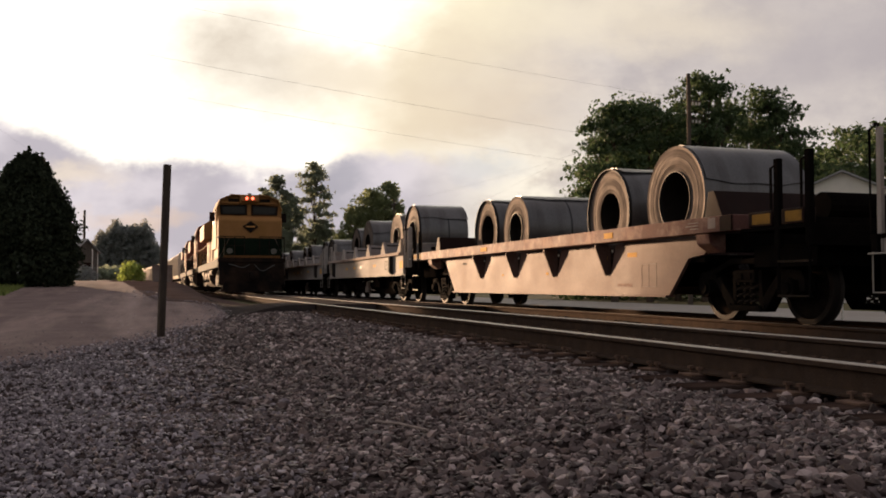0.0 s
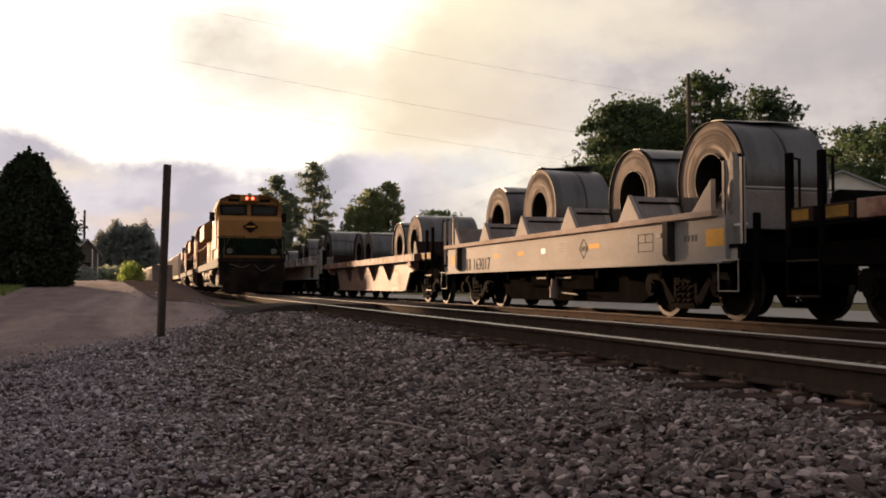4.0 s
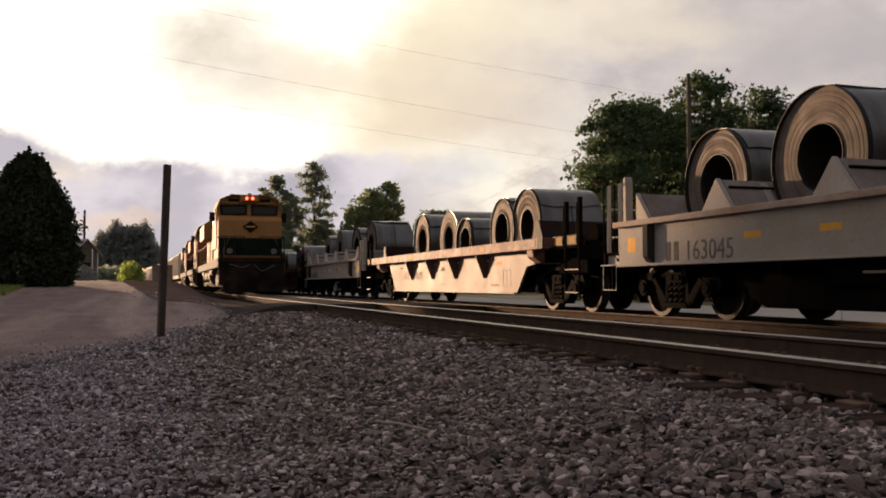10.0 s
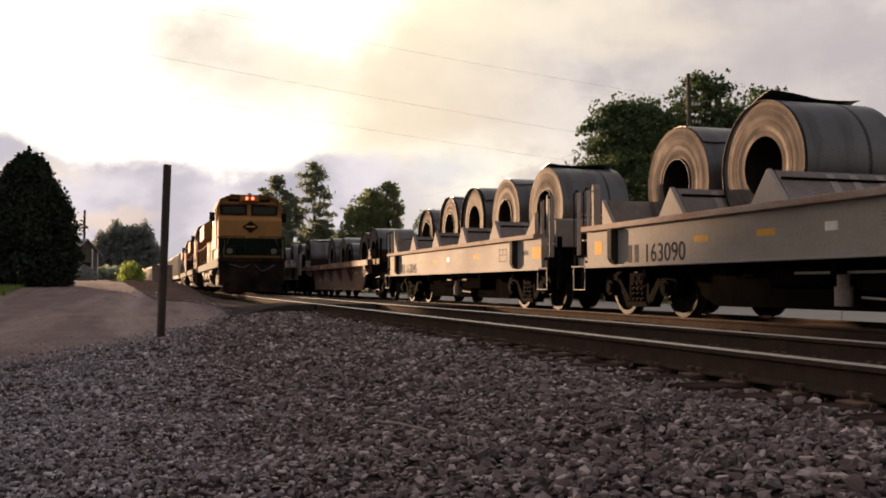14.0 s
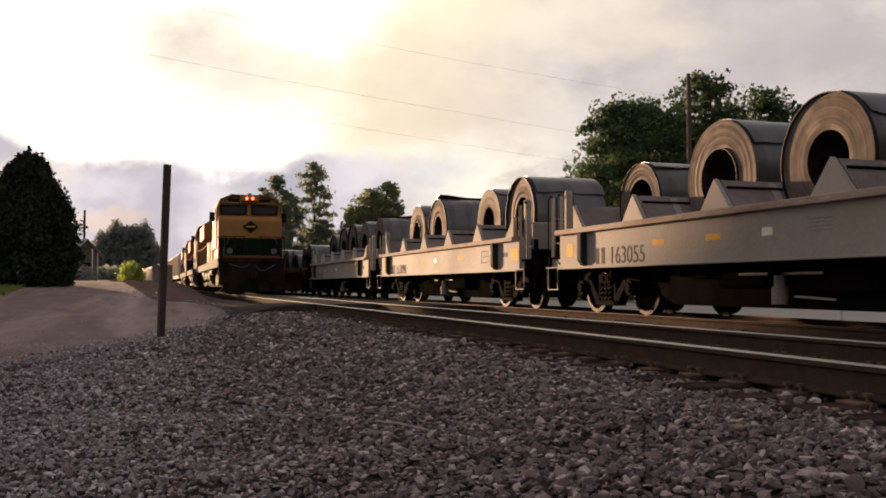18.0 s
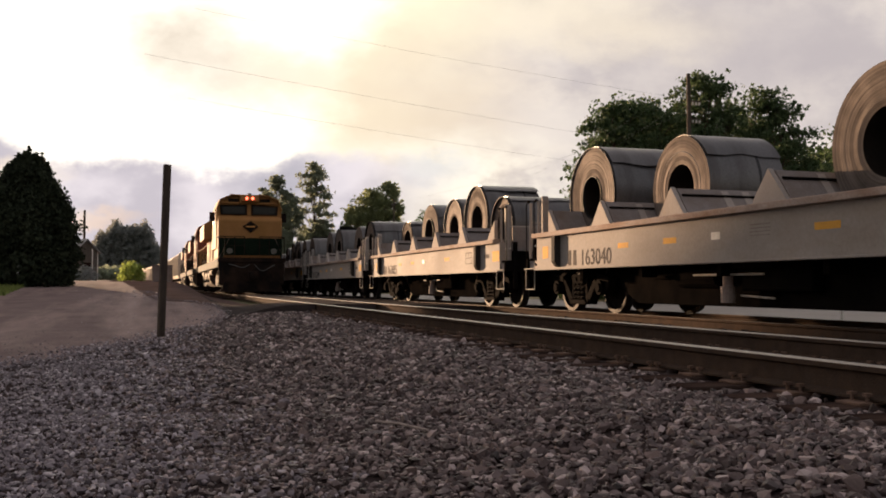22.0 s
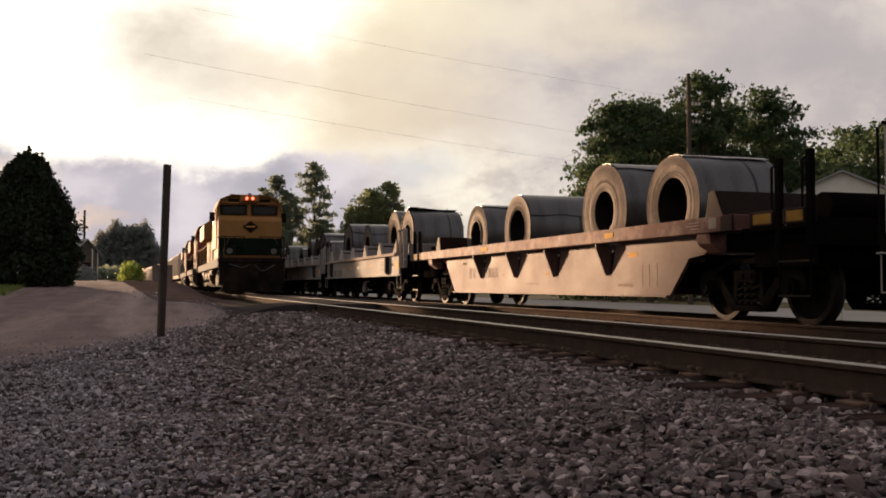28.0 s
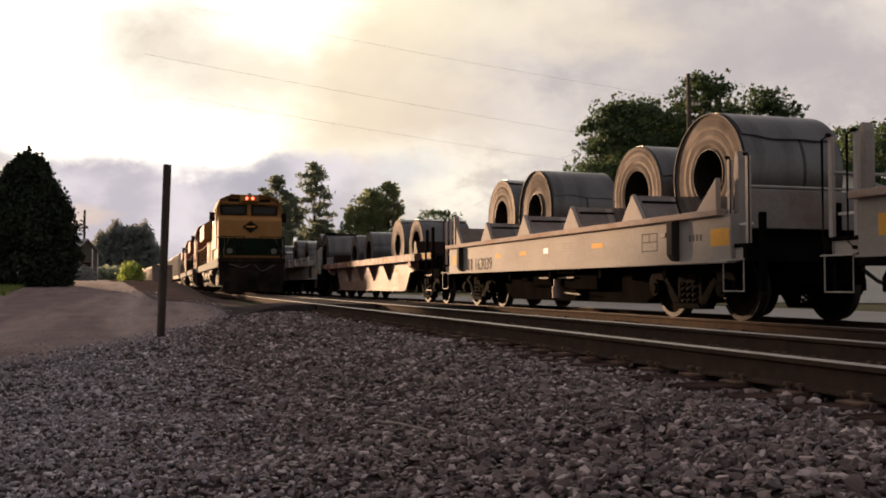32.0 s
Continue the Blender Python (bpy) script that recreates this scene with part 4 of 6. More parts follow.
def tree(x, y, h, width, label, leaf="leaf", seed=1, clumps=420, size=0.2, lobes=9, low=0.25, name="tree", lean=0.0, flat=0.42):
    """Tapered trunk, limbs that fork, and leaf clumps gathered on the limb ends so that sky shows between them."""
    rnd = random.Random(seed)
    z0 = ground_z(x, y) - 0.1
    t = empty(name, label, "tree", m=pose(x, y, z0))
    bm = bmesh.new()
    r0 = 0.02 * h
    top = Vector((lean * h * 0.3, 0, h * 0.82))
    pts = [Vector((0, 0, 0)), Vector((lean * h * 0.05, 0.1, h * 0.3)), Vector((lean * h * 0.15, -0.1, h * 0.55)), top]
    for i in range(3):
        rod(bm, pts[i], pts[i + 1], r0 * (1 - 0.3 * i), 8, r0 * (1 - 0.3 * (i + 1)))
    ends = []
    for i in range(lobes):
        f = low + (0.97 - low) * (i + rnd.random()) / lobes
        b = pts[0].lerp(top, min(1, f * 0.8))
        a = i * 2.4 + rnd.uniform(-0.5, 0.5)
        q = (f - low) / (1 - low)
        reach = width * 0.5 * (1 - abs(2 * q - 0.8) ** 2.2 * 0.5) * math.sqrt(max(0.05, 1 - max(0, q - 0.45) ** 2 / 0.36)) * rnd.uniform(0.5, 1.0)
        e = Vector((math.cos(a) * reach + lean * h * 0.3 * f, math.sin(a) * reach, h * f))
        rod(bm, b, e, r0 * 0.35 * (1.1 - f), 5, 0.015)
        for k in range(3):
            tip = e + Vector((rnd.gauss(0, 1), rnd.gauss(0, 1), rnd.gauss(0.2, 0.6))) * width * 0.07
            rod(bm, b.lerp(e, 0.6), tip, 0.03, 4, 0.01)
            ends.append((tip, width * rnd.uniform(0.06, 0.125)))
    part("trunk", bm, "bark", t)
    cs = []
    for _ in range(clumps):
        e, r = ends[rnd.randrange(len(ends))]
        p = e + Vector((rnd.gauss(0, 1.0), rnd.gauss(0, 1.0), rnd.gauss(0, flat))) * r
        p.z = min(p.z, h - rnd.random() * 0.3)
        cs.append((p.x, p.y, p.z, 0.045 * width * rnd.uniform(0.5, 1.2)))
    part("crown", leaf_mesh("crown", cs, size, leaf, seed + 50), "", t)
    return t


def at_view(px, depth):
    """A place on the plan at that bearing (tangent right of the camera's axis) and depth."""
    a = radians(YAW)
    return depth * math.sin(a) + px * depth * math.cos(a), depth * math.cos(a) - px * depth * math.sin(a)


def bearing(u):
    return (u - 784) / 1650


# the big trees behind the coil train
for u, dep, top, w, sd, cl in ((1088, 47, 168, 4.4, 3, 1500), (1150, 49, 172, 4.6, 4, 1500), (1250, 50, 120, 4.6, 5, 1700), (1372, 52, 146, 4.4, 6, 1500), (1305, 56, 195, 6.5, 8, 1700), (1200, 53, 190, 6.5, 10, 1700), (1120, 55, 205, 5.6, 11, 1700), (1380, 56, 235, 5.5, 12, 1300)):
    x, y = at_view(bearing(u), dep)
    tree(x, y, (506 - top) / 1650 * dep + 0.42 - ground_z(x, y), w, "tall dark green broadleaf tree behind the passing train", "leaf", sd, int(cl * 1.5), 0.105, 26, 0.27)
for u, dep, top, w, sd in ((1510, 75, 225, 9, 21), (1580, 70, 215, 9, 22), (1455, 85, 262, 7, 23), (770, 150, 372, 9, 24)):
    x, y = at_view(bearing(u), dep)
    tree(x, y, (506 - top) / 1650 * dep + 0.42 - ground_z(x, y), w, "green broadleaf tree beyond the lot", "leaf", sd, 1100, 0.2, 22, 0.25)
# the taller trees down the line, hazed through their paler leaf colour
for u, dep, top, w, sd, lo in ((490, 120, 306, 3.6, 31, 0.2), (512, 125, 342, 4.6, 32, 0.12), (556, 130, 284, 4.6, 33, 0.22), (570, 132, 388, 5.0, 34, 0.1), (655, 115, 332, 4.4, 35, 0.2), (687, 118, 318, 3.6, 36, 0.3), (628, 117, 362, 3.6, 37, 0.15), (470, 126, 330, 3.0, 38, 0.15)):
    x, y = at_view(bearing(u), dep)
    tree(x, y, (506 - top) / 1650 * dep + 0.42 - ground_z(x, y), w, "tall green tree down the line, haze put into its leaf colour", "leaf_lit" if u > 600 else "leaf_far", sd, 2400, 0.15, 28, lo, flat=0.45 if u in (556, 570) else 0.8)


def thicket(name, u0, u1, dep, top, label, leaf, seed, n, size, clump=0.9, rough=0.26):
    """A far wood: many clumps in one mesh."""
    rnd = random.Random(seed)
    cs = []
    for _ in range(n):
        f = rnd.random()
        x, y = at_view(bearing(u0 + (u1 - u0) * f), dep + rnd.uniform(-6, 6) * clump / 0.9)
        crest = (506 - top) / 1650 * dep * (0.78 + rough * noise.noise((f * 7.0, seed, 0)) + 0.12 * noise.noise((f * 23.0, seed, 3))) * (1 - 0.5 * abs(2 * f - 1) ** 4)
        z0 = ground_z(x, y)
        cs.append((x, y, z0 + crest * rnd.random() ** 0.7, clump))
    tagged(new(name, leaf_mesh(name, cs, size, leaf, seed, 6)), label, "trees", kind="stuff")


thicket("far_wood", 158, 284, 340, 384, "distant wood at the end of the lane, haze put into its leaf colour", "leaf_haze", 41, 4200, 0.6, 1.3, 0.14)
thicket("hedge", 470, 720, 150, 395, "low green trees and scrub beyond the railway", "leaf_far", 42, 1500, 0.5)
thicket("scrub", 700, 1060, 120, 430, "low green scrub beyond the lot", "leaf", 43, 1200, 0.4)
thicket("scrub", 1000, 1650, 62, 395, "dark green undergrowth below the trees", "leaf", 44, 2200, 0.25)
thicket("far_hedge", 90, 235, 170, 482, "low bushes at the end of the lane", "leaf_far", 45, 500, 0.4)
thicket("weeds", 214, 252, 75, 468, "bright sunlit weeds at the lane's edge", "weed", 46, 260, 0.12, 0.3)


def cedar(x, y, h, w, seed, label):
    rnd = random.Random(seed)
    z0 = ground_z(x, y) - 0.05
    t = empty("cedar_tree", label, "evergreen tree", m=pose(x, y, z0))
    bm = bmesh.new()
    rod(bm, (0, 0, 0), (0, 0, h * 0.95), 0.16, 8, 0.02)
    part("trunk", bm, "bark", t)
    cs = []
    for _ in range(5200):
        f = rnd.random() ** 0.9
        a = rnd.uniform(0, 2 * math.pi)
        prof = (0.80 + 0.20 * math.sin(min(1.0, f / 0.38) * math.pi / 2)) * (1 - (max(0.0, f - 0.38) / 0.62) ** 1.55 * 0.86)
        lump = 0.85 + 0.30 * noise.noise((math.cos(a) * 1.9, math.sin(a) * 1.9, f * 5 + seed)) + 0.14 * noise.noise((math.cos(a) * 5, math.sin(a) * 5, f * 13 + seed))
        r = w * 0.5 * prof * lump * rnd.uniform(0.72, 1.0)
        cs.append((r * math.cos(a), r * math.sin(a), 0.1 + f * h * 0.90, 0.20))
    # upright leaders that stand clear of the crown
    for k in range(16):
        a, rr = rnd.uniform(0, 6.28), w * 0.5 * math.sqrt(rnd.random()) * 0.42
        top = h * (1.0 - 0.16 * (rr / (w * 0.3)) ** 1.3 - rnd.uniform(0, 0.07)) if k else h
        x0, y0 = (rr * math.cos(a), rr * math.sin(a)) if k else (0, 0)
        n = 16
        for i in range(n):
            q = i / (n - 1)
            spread = 0.26 * (1 - q) + 0.02
            cs.append((x0 + rnd.gauss(0, spread * 0.4), y0 + rnd.gauss(0, spread * 0.4), h * 0.80 + (top - h * 0.80) * q, 0.18 * (1 - q) + 0.035))
    part("crown", leaf_mesh("crown", cs, 0.085, "leaf_dark", seed, 11), "", t)
    return t


# the cedars at far negative u are unseen, added to shade the foreground
for u, dep, top, w, sd in ((47, 37.5, 258, 4.3, 61), (-62, 40.5, 300, 4.0, 62), (-190, 38, 240, 4.5, 63), (-310, 40, 235, 4.5, 64), (-430, 38, 225, 4.8, 65), (-560, 39, 215, 5.2, 66)):
    x, y = at_view(bearing(u), dep)
    cedar(x, y, (506 - top) / 1650 * dep + 0.42 - ground_z(x, y), w, sd, "dense dark cedar beside the lane, in a row continued unseen for shade")

# ---- rolling stock ----
SIDE_M = Matrix(((0, 0, -1, 0), (-1, 0, 0, 0), (0, 1, 0, 0), (0, 0, 0, 1)))      # lettering on the side that faces the camera


def wheel_bits():
    bm = bmesh.new()
    for s in (-1, 1):
        prof = [(s * 0.68, 0.10), (s * 0.68, 0.40), (s * 0.675, 0.482), (s * 0.70, 0.486), (s * 0.712, 0.457), (s * 0.815, 0.452), (s * 0.818, 0.385), (s * 0.77, 0.36), (s * 0.76, 0.20), (s * 0.80, 0.16), (s * 0.80, 0.10)]
        fs = lathe_x(bm, prof, 32)
        for f in fs:
            c = f.calc_center_median()
            r = math.hypot(c.y, c.z)
            if r > 0.445:
                f.material_index = 1
            elif r > 0.38:
                f.material_index = 2
    rod(bm, (-1.0, 0, 0), (1.0, 0, 0), 0.08, 12)
    return finish("wheelset", bm, ["wheel", "tread", "rim"], True)


def sideframe_mesh():
    """Cast truck side: top chord, raking legs down to the spring seat, two columns, pedestal jaws; open windows between."""
    bm = bmesh.new()
    for e in (-1, 1):
        prism(bm, [(e * 0.70, 0.50), (e * 0.70, 0.66), (e * 0.82, 0.70), (e * 1.08, 0.68), (e * 1.15, 0.58), (e * 1.15, 0.42), (e * 1.05, 0.42), (e * 1.03, 0.56), (e * 0.75, 0.56)], "x", -0.08, 0.08, 0.012)
        prism(bm, [(e * 0.73, 0.56), (e * 0.62, 0.62), (e * 0.26, 0.27), (e * 0.30, 0.16), (e * 0.40, 0.17)], "x", -0.085, 0.085, 0.014)
        prism(bm, [(e * 0.24, 0.26), (e * 0.24, 0.68), (e * 0.31, 0.70), (e * 0.33, 0.26)], "x", -0.075, 0.075, 0.01)
        rod(bm, (-0.10, e * 0.36, 0.22), (0.10, e * 0.36, 0.22), 0.03, 8)
    prism(bm, [(-0.78, 0.63), (-0.34, 0.78), (0.34, 0.78), (0.78, 0.63), (0.78, 0.71), (0.36, 0.86), (-0.36, 0.86), (-0.78, 0.71)], "x", -0.085, 0.085, 0.012)
    prism(bm, [(-0.36, 0.15), (0.36, 0.15), (0.30, 0.235), (-0.30, 0.235)], "x", -0.12, 0.12, 0.012)
    # bolster end standing in the window
    box(bm, -0.12, 0.12, -0.22, 0.22, 0.53, 0.70, 0.015)
    box(bm, -0.135, 0.135, -0.16, -0.03, 0.57, 0.66, 0.01)
    box(bm, -0.135, 0.135, 0.03, 0.16, 0.57, 0.66, 0.01)
    return finish("sideframe", bm, "truck")


def spring_mesh():
    bm = bmesh.new()
    coilpts = [(0.05 * math.cos(a * 0.785), 0.05 * math.sin(a * 0.785), 0.235 + 0.0106 * a) for a in range(29)]
    tube(bm, coilpts, 0.019, 5)
    return finish("spring", bm, "spring", True)


def bearing_mesh():
    bm = bmesh.new()
    rod(bm, (-0.12, 0, 0), (0.12, 0, 0), 0.13, 16)
    rod(bm, (-0.15, 0, 0), (-0.11, 0, 0), 0.08, 12)
    rod(bm, (0.11, 0, 0), (0.15, 0, 0), 0.08, 12)
    return finish("bearing", bm, "truck", True)


BOLT = finish("bolt", rod(bmesh.new(), (-0.025, 0, 0), (0.025, 0, 0), 0.022, 8), "truck")
WHEEL, FRAME, SPRING, BEARING = wheel_bits(), sideframe_mesh(), spring_mesh(), bearing_mesh()


def truck(car, y):
    bm = bmesh.new()
    box(bm, -1.05, 1.05, -0.2, 0.2, 0.46, 0.68, 0.02)
    box(bm, -0.95, 0.95, -0.55, -0.48, 0.36, 0.46)
    box(bm, -0.95, 0.95, 0.48, 0.55, 0.36, 0.46)
    t = part("truck", bm, "truck", car, at=(0, y, 0))
    for s in (-1, 1):
        part("sideframe", FRAME, "", t, at=(s * 1.0, 0, 0))
        for a in (-0.14, 0.0, 0.14):
            part("spring", SPRING, "", t, at=(s * 1.05, a, 0))
        for a in (-0.89, 0.89):
            part("bearing", BEARING, "", t, at=(s * 1.02, a, 0.457))
    for a in (-0.89, 0.89):
        part("wheelset", WHEEL, "", t, at=(0, a, 0.457))
    return t


def coupler(car, y, s):
    bm = bmesh.new()
    box(bm, -0.09, 0.09, y, y + s * 0.75, 0.80, 0.97, 0.02)
    prism(bm, [(-0.18, y + s * 0.72), (0.17, y + s * 0.72), (0.20, y + s * 0.92), (0.06, y + s * 1.04), (-0.04, y + s * 0.93), (-0.16, y + s * 1.02)], "z", 0.74, 1.02)
    part("coupler", bm, "truck", car)
    bm = bmesh.new()
    tube(bm, [(0.3, y + s * 0.1, 0.8), (0.32, y + s * 0.5, 0.55), (0.25, y + s * 0.9, 0.45), (0.15, y + s * 1.1, 0.6)], 0.025, 6)
    part("air_hose", bm, "rubber", car)


GREY_L, HALF = 11.85, 5.925
GREY_PRISMS = [0.70, 2.74, 4.96, 7.19, 9.42, 11.55]     # ridges between the troughs, from the far end
GREY_SEATS = [1.72, 3.85, 6.08, 8.31, 10.47]


def grab(pts, r=0.017):
    return tube(bmesh.new(), pts, r, 6)


def grey_car():
    """Grey coil gondola: deep side sills, five cross troughs, end platforms with tall grab irons."""
    c = empty("coil_car", "grey steel coil car with dusty side sills", "freight car", "coil train")
    for s in (-1, 1):
        # side sill with a stake pocket standing proud near each end
        a, b = -HALF - 0.16, HALF - 0.04
        bm = bmesh.new()
        box(bm, s * 1.36, s * 1.5, a, b, 0.80, 1.42, 0.008)
        sill = part("side_sill", bm, "grey", c)
        for y in (HALF - 1.08, -HALF + 1.14):
            bm = bmesh.new()
            prism(bm, [(s * 1.5, 0.83), (s * 1.57, 0.85), (s * 1.625, 0.93), (s * 1.625, 1.402), (s * 1.5, 1.402)], "y", y - 0.075, y + 0.075, 0.012)
            part("stake_pocket", bm, "pocket", sill, "stake pocket on the sill, its shade put into a dark colour")
        bm = bmesh.new()
        box(bm, s * 1.30, s * 1.60, -HALF, HALF, 1.405, 1.495, 0.012)
        part("top_flange", bm, "flange", c, "scuffed top flange")
        bm = bmesh.new()
        box(bm, s * 1.42, s * 1.56, a, b, 0.785, 0.815, 0.006)
        part("bottom_flange", bm, "grey", c)
        for y in (-4.2, -2.1, 0.0, 2.1, 4.2):
            bm = bmesh.new()
            box(bm, s * 1.1, s * 1.36, y - 0.05, y + 0.05, 0.62, 0.8)
            part("cross_bearer", bm, "under", c)
    # cross troughs
    for i, off in enumerate(GREY_PRISMS):
        y = HALF - off
        bm = bmesh.new()
        if i == 0:
            prof = [(y + 0.12, 1.90), (y + 0.02, 1.90), (y - 0.62, 1.08), (y - 0.62, 1.0), (y + 0.12, 1.0)]
        elif i == 5:
            prof = [(y - 0.12, 1.46), (y + 0.2, 1.46), (y + 0.55, 1.08), (y + 0.55, 1.0), (y - 0.12, 1.0)]
        else:
            prof = [(y - 0.05, 1.89), (y + 0.05, 1.89), (y + 0.68, 1.08), (y + 0.68, 1.0), (y - 0.68, 1.0), (y - 0.68, 1.08)]
        prism(bm, prof, "x", -1.42, 1.42, 0.006)
        tr = part("trough_saddle", bm, "grey_dark", c)
        for s in (-1, 1):
            bm = bmesh.new()
            if i not in (0, 5):
                prism(bm, [(y, 1.915), (y + 0.34, 1.50), (y - 0.34, 1.50)], "x", s * 1.425, s * 1.50, 0.006)
                part("gusset", bm, "gusset", tr)
            elif i == 0:
                prism(bm, [(y + 0.1, 1.92), (y - 0.28, 1.50), (y + 0.1, 1.50)], "x", s * 1.425, s * 1.50, 0.006)
                part("gusset", bm, "gusset", tr)
            else:
                prism(bm, [(y - 0.14, 1.92), (y - 0.14, 1.50), (y + 0.34, 1.50)], "x", s * 1.425, s * 1.50, 0.006)
                part("gusset", bm, "gusset", tr)
        if i not in (0, 5):
            for sg in (-1, 1):
                bm = bmesh.new()
                prism(bm, [(y + sg * 0.13, 1.793), (y + sg * 0.15, 1.767), (y + sg * 0.165, 1.779), (y + sg * 0.145, 1.805)], "x", -1.40, 1.40)
                part("seam", bm, "under", tr, "dark seam along the ridge")
            rx = random.Random(i)
            for x in (-0.75 + rx.uniform(-0.1, 0.1), -0.4 + rx.uniform(-0.1, 0.1), 0.1, 0.7):
                for sg in (-1, 1):
                    bm = bmesh.new()
                    prism(bm, [(y + sg * 0.075, 1.862), (y + sg * 0.58, 1.212), (y + sg * 0.584, 1.215), (y + sg * 0.079, 1.865)], "x", x - 0.06, x + 0.06)
                    part("wear_strip", bm, "gusset", tr, "pale rubbed strip")
    bm = bmesh.new()
    box(bm, -1.36, 1.36, -HALF, HALF, 0.92, 1.02)
    part("floor_plate", bm, "under", c)
    bm = bmesh.new()
    box(bm, -0.36, 0.36, -HALF - 0.45, HALF + 0.45, 0.50, 0.92, 0.02)
    part("centre_sill", bm, "under", c)
    bm = bmesh.new()
    prism(bm, [(-3.75, 0.90), (-3.45, 0.42), (-2.9, 0.20), (2.9, 0.20), (3.45, 0.42), (3.75, 0.90)], "x", -0.95, 0.95, 0.01)
    part("belly", bm, "under", c, "deep black underbody between the trucks")
    bm = bmesh.new()
    box(bm, -1.15, -0.55, -1.6, -0.2, 0.42, 0.80, 0.03)
    rod(bm, (-0.95, 0.5, 0.62), (-0.95, 1.5, 0.62), 0.17, 14)
    rod(bm, (-1.0, 1.5, 0.62), (-1.0, 2.3, 0.62), 0.03, 8)
    rod(bm, (-0.7, -3.9, 0.55), (-0.7, 3.9, 0.55), 0.03, 6)
    box(bm, -1.35, -1.25, -1.1, -0.3, 0.72, 0.80)
    part("brake_gear", bm, "under", c)
    bm = bmesh.new()
    rod(bm, (-1.18, 0.05, 0.26), (-1.18, 0.05, 0.48), 0.10, 14)
    rod(bm, (-1.18, 0.05, 0.48), (-1.18, 0.05, 0.64), 0.07, 12)
    part("brake_valve", bm, "faded", c, "dusty pinkish brake valve")
    bm = bmesh.new()
    tube(bm, [(-1.2, -0.75, 0.64), (-1.2, 0.85, 0.64)], 0.018)
    tube(bm, [(-1.15, -0.2, 0.36), (-1.15, -0.9, 0.33)], 0.015)
    part("brake_pipe", bm, "pale", c)
    for e in (-1, 1):
        y = e * HALF
        coupler(c, y + e * 0.2, e)
        bm = bmesh.new()
        box(bm, -1.45, 1.45, y + e * 0.02, y + e * 0.5, 0.98, 1.03)
        box(bm, -1.5, 1.5, y + e * 0.42, y + e * 0.5, 0.80, 1.02)
        part("end_platform", bm, "under", c)
        bm = bmesh.new()
        box(bm, -1.18, 1.18, y + e * 0.06, y + e * 0.12, 1.24, 1.76 if e < 0 else 1.50, 0.012)
        part("end_bulkhead", bm, "grey_dark", c, "grey steel end bulkhead")
        bm = bmesh.new()
        box(bm, -1.40, 1.40, y - e * 0.10, y - e * 0.03, 1.0, 1.44, 0.01)
        part("end_wall", bm, "under", c)
        for s in (-1, 1):
            bm = bmesh.new()
            prism(bm, [(y + e * 0.02, 1.03), (y + e * 0.02, 2.16), (y + e * 0.05, 2.25), (y + e * 0.09, 2.25), (y + e * 0.12, 2.16), (y + e * 0.12, 1.03)], "x", s * 1.21, s * 1.34, 0.01)
            part("corner_post", bm, "grey", c, "tall pale corner post")
            for d in (0.05, 0.44):
                bm = bmesh.new()
                box(bm, s * 1.40, s * 1.45, y + e * (d - 0.032), y + e * (d + 0.032), 0.84, 2.14, 0.008)
                g = part("grab_post", bm, "gusset", c, "tall pale flat grab post")
                bm = bmesh.new()
                tube(bm, [(s * 1.46, y + e * (d + 0.02), 0.90), (s * 1.48, y + e * (d + 0.085), 0.96), (s * 1.48, y + e * (d + 0.085), 2.12), (s * 1.44, y + e * (d + 0.01), 2.17)], 0.009)
                part("grab_iron", bm, "truck", g, "thin dark grab iron")
                for z in (0.90, 1.0, 2.16):
                    part("bolt", BOLT, "", g, at=(s * 1.465, y + e * d, z))
            bm = bmesh.new()
            box(bm, s * 1.37, s * 1.43, y + e * 0.09, y + e * 0.41, 0.82, 1.03, 0.008)
            part("step_plate", bm, "gusset", c, "scuffed pale step plate")
            bm = bmesh.new()
            box(bm, s * 1.33, s * 1.37, y + e * 0.09, y + e * 0.41, 1.27, 1.30)
            part("step_edge", bm, "white", c, "pale step edge")
            bm = bmesh.new()
            box(bm, s * 1.24, s * 1.33, y + e * 0.50, y + e * 0.56, 0.42, 1.42, 0.01)
            part("end_stanchion", bm, "under", c)
            bm = grab([(s * 1.52, y + e * 0.02, 0.84), (s * 1.52, y + e * 0.02, 0.42), (s * 1.52, y + e * 0.46, 0.42), (s * 1.52, y + e * 0.46, 0.84)], 0.0085)
            tube(bm, [(s * 1.54, y, 0.82), (s * 1.54, y + e * 0.5, 0.82)], 0.012)
            part("stirrup_step", bm, "pale", c)
        bm = bmesh.new()
        tube(bm, [(-1.4, y + e * 0.46, 1.75), (1.4, y + e * 0.46, 1.75)], 0.02)
        part("end_rail", bm, "pale", c)
    # yellow reflectors and small panels on the sill
    for s in (-1, 1):
        for y, w, z in ((HALF - 0.46, 0.26, 1.12), (2.4, 0.34, 1.13), (1.0, 0.36, 1.14), (-2.3, 0.42, 1.16), (-HALF + 0.08, 0.42, 1.13)):
            h = 0.23 if abs(y) > 5 else 0.085
            bm = bmesh.new()
            box(bm, s * 1.5, s * 1.503, y - w / 2, y + w / 2, z - h / 2, z + h / 2)
            part("reflector", bm, "yellow", c, "yellow reflective panel")
        bm = bmesh.new()
        box(bm, s * 1.5, s * 1.503, -0.25, -0.05, 1.10, 1.2)
        part("data_panel", bm, "white", c)
        bm = bmesh.new()
        y0, y1, z0, z1 = -4.25, -3.8, 1.0, 1.27
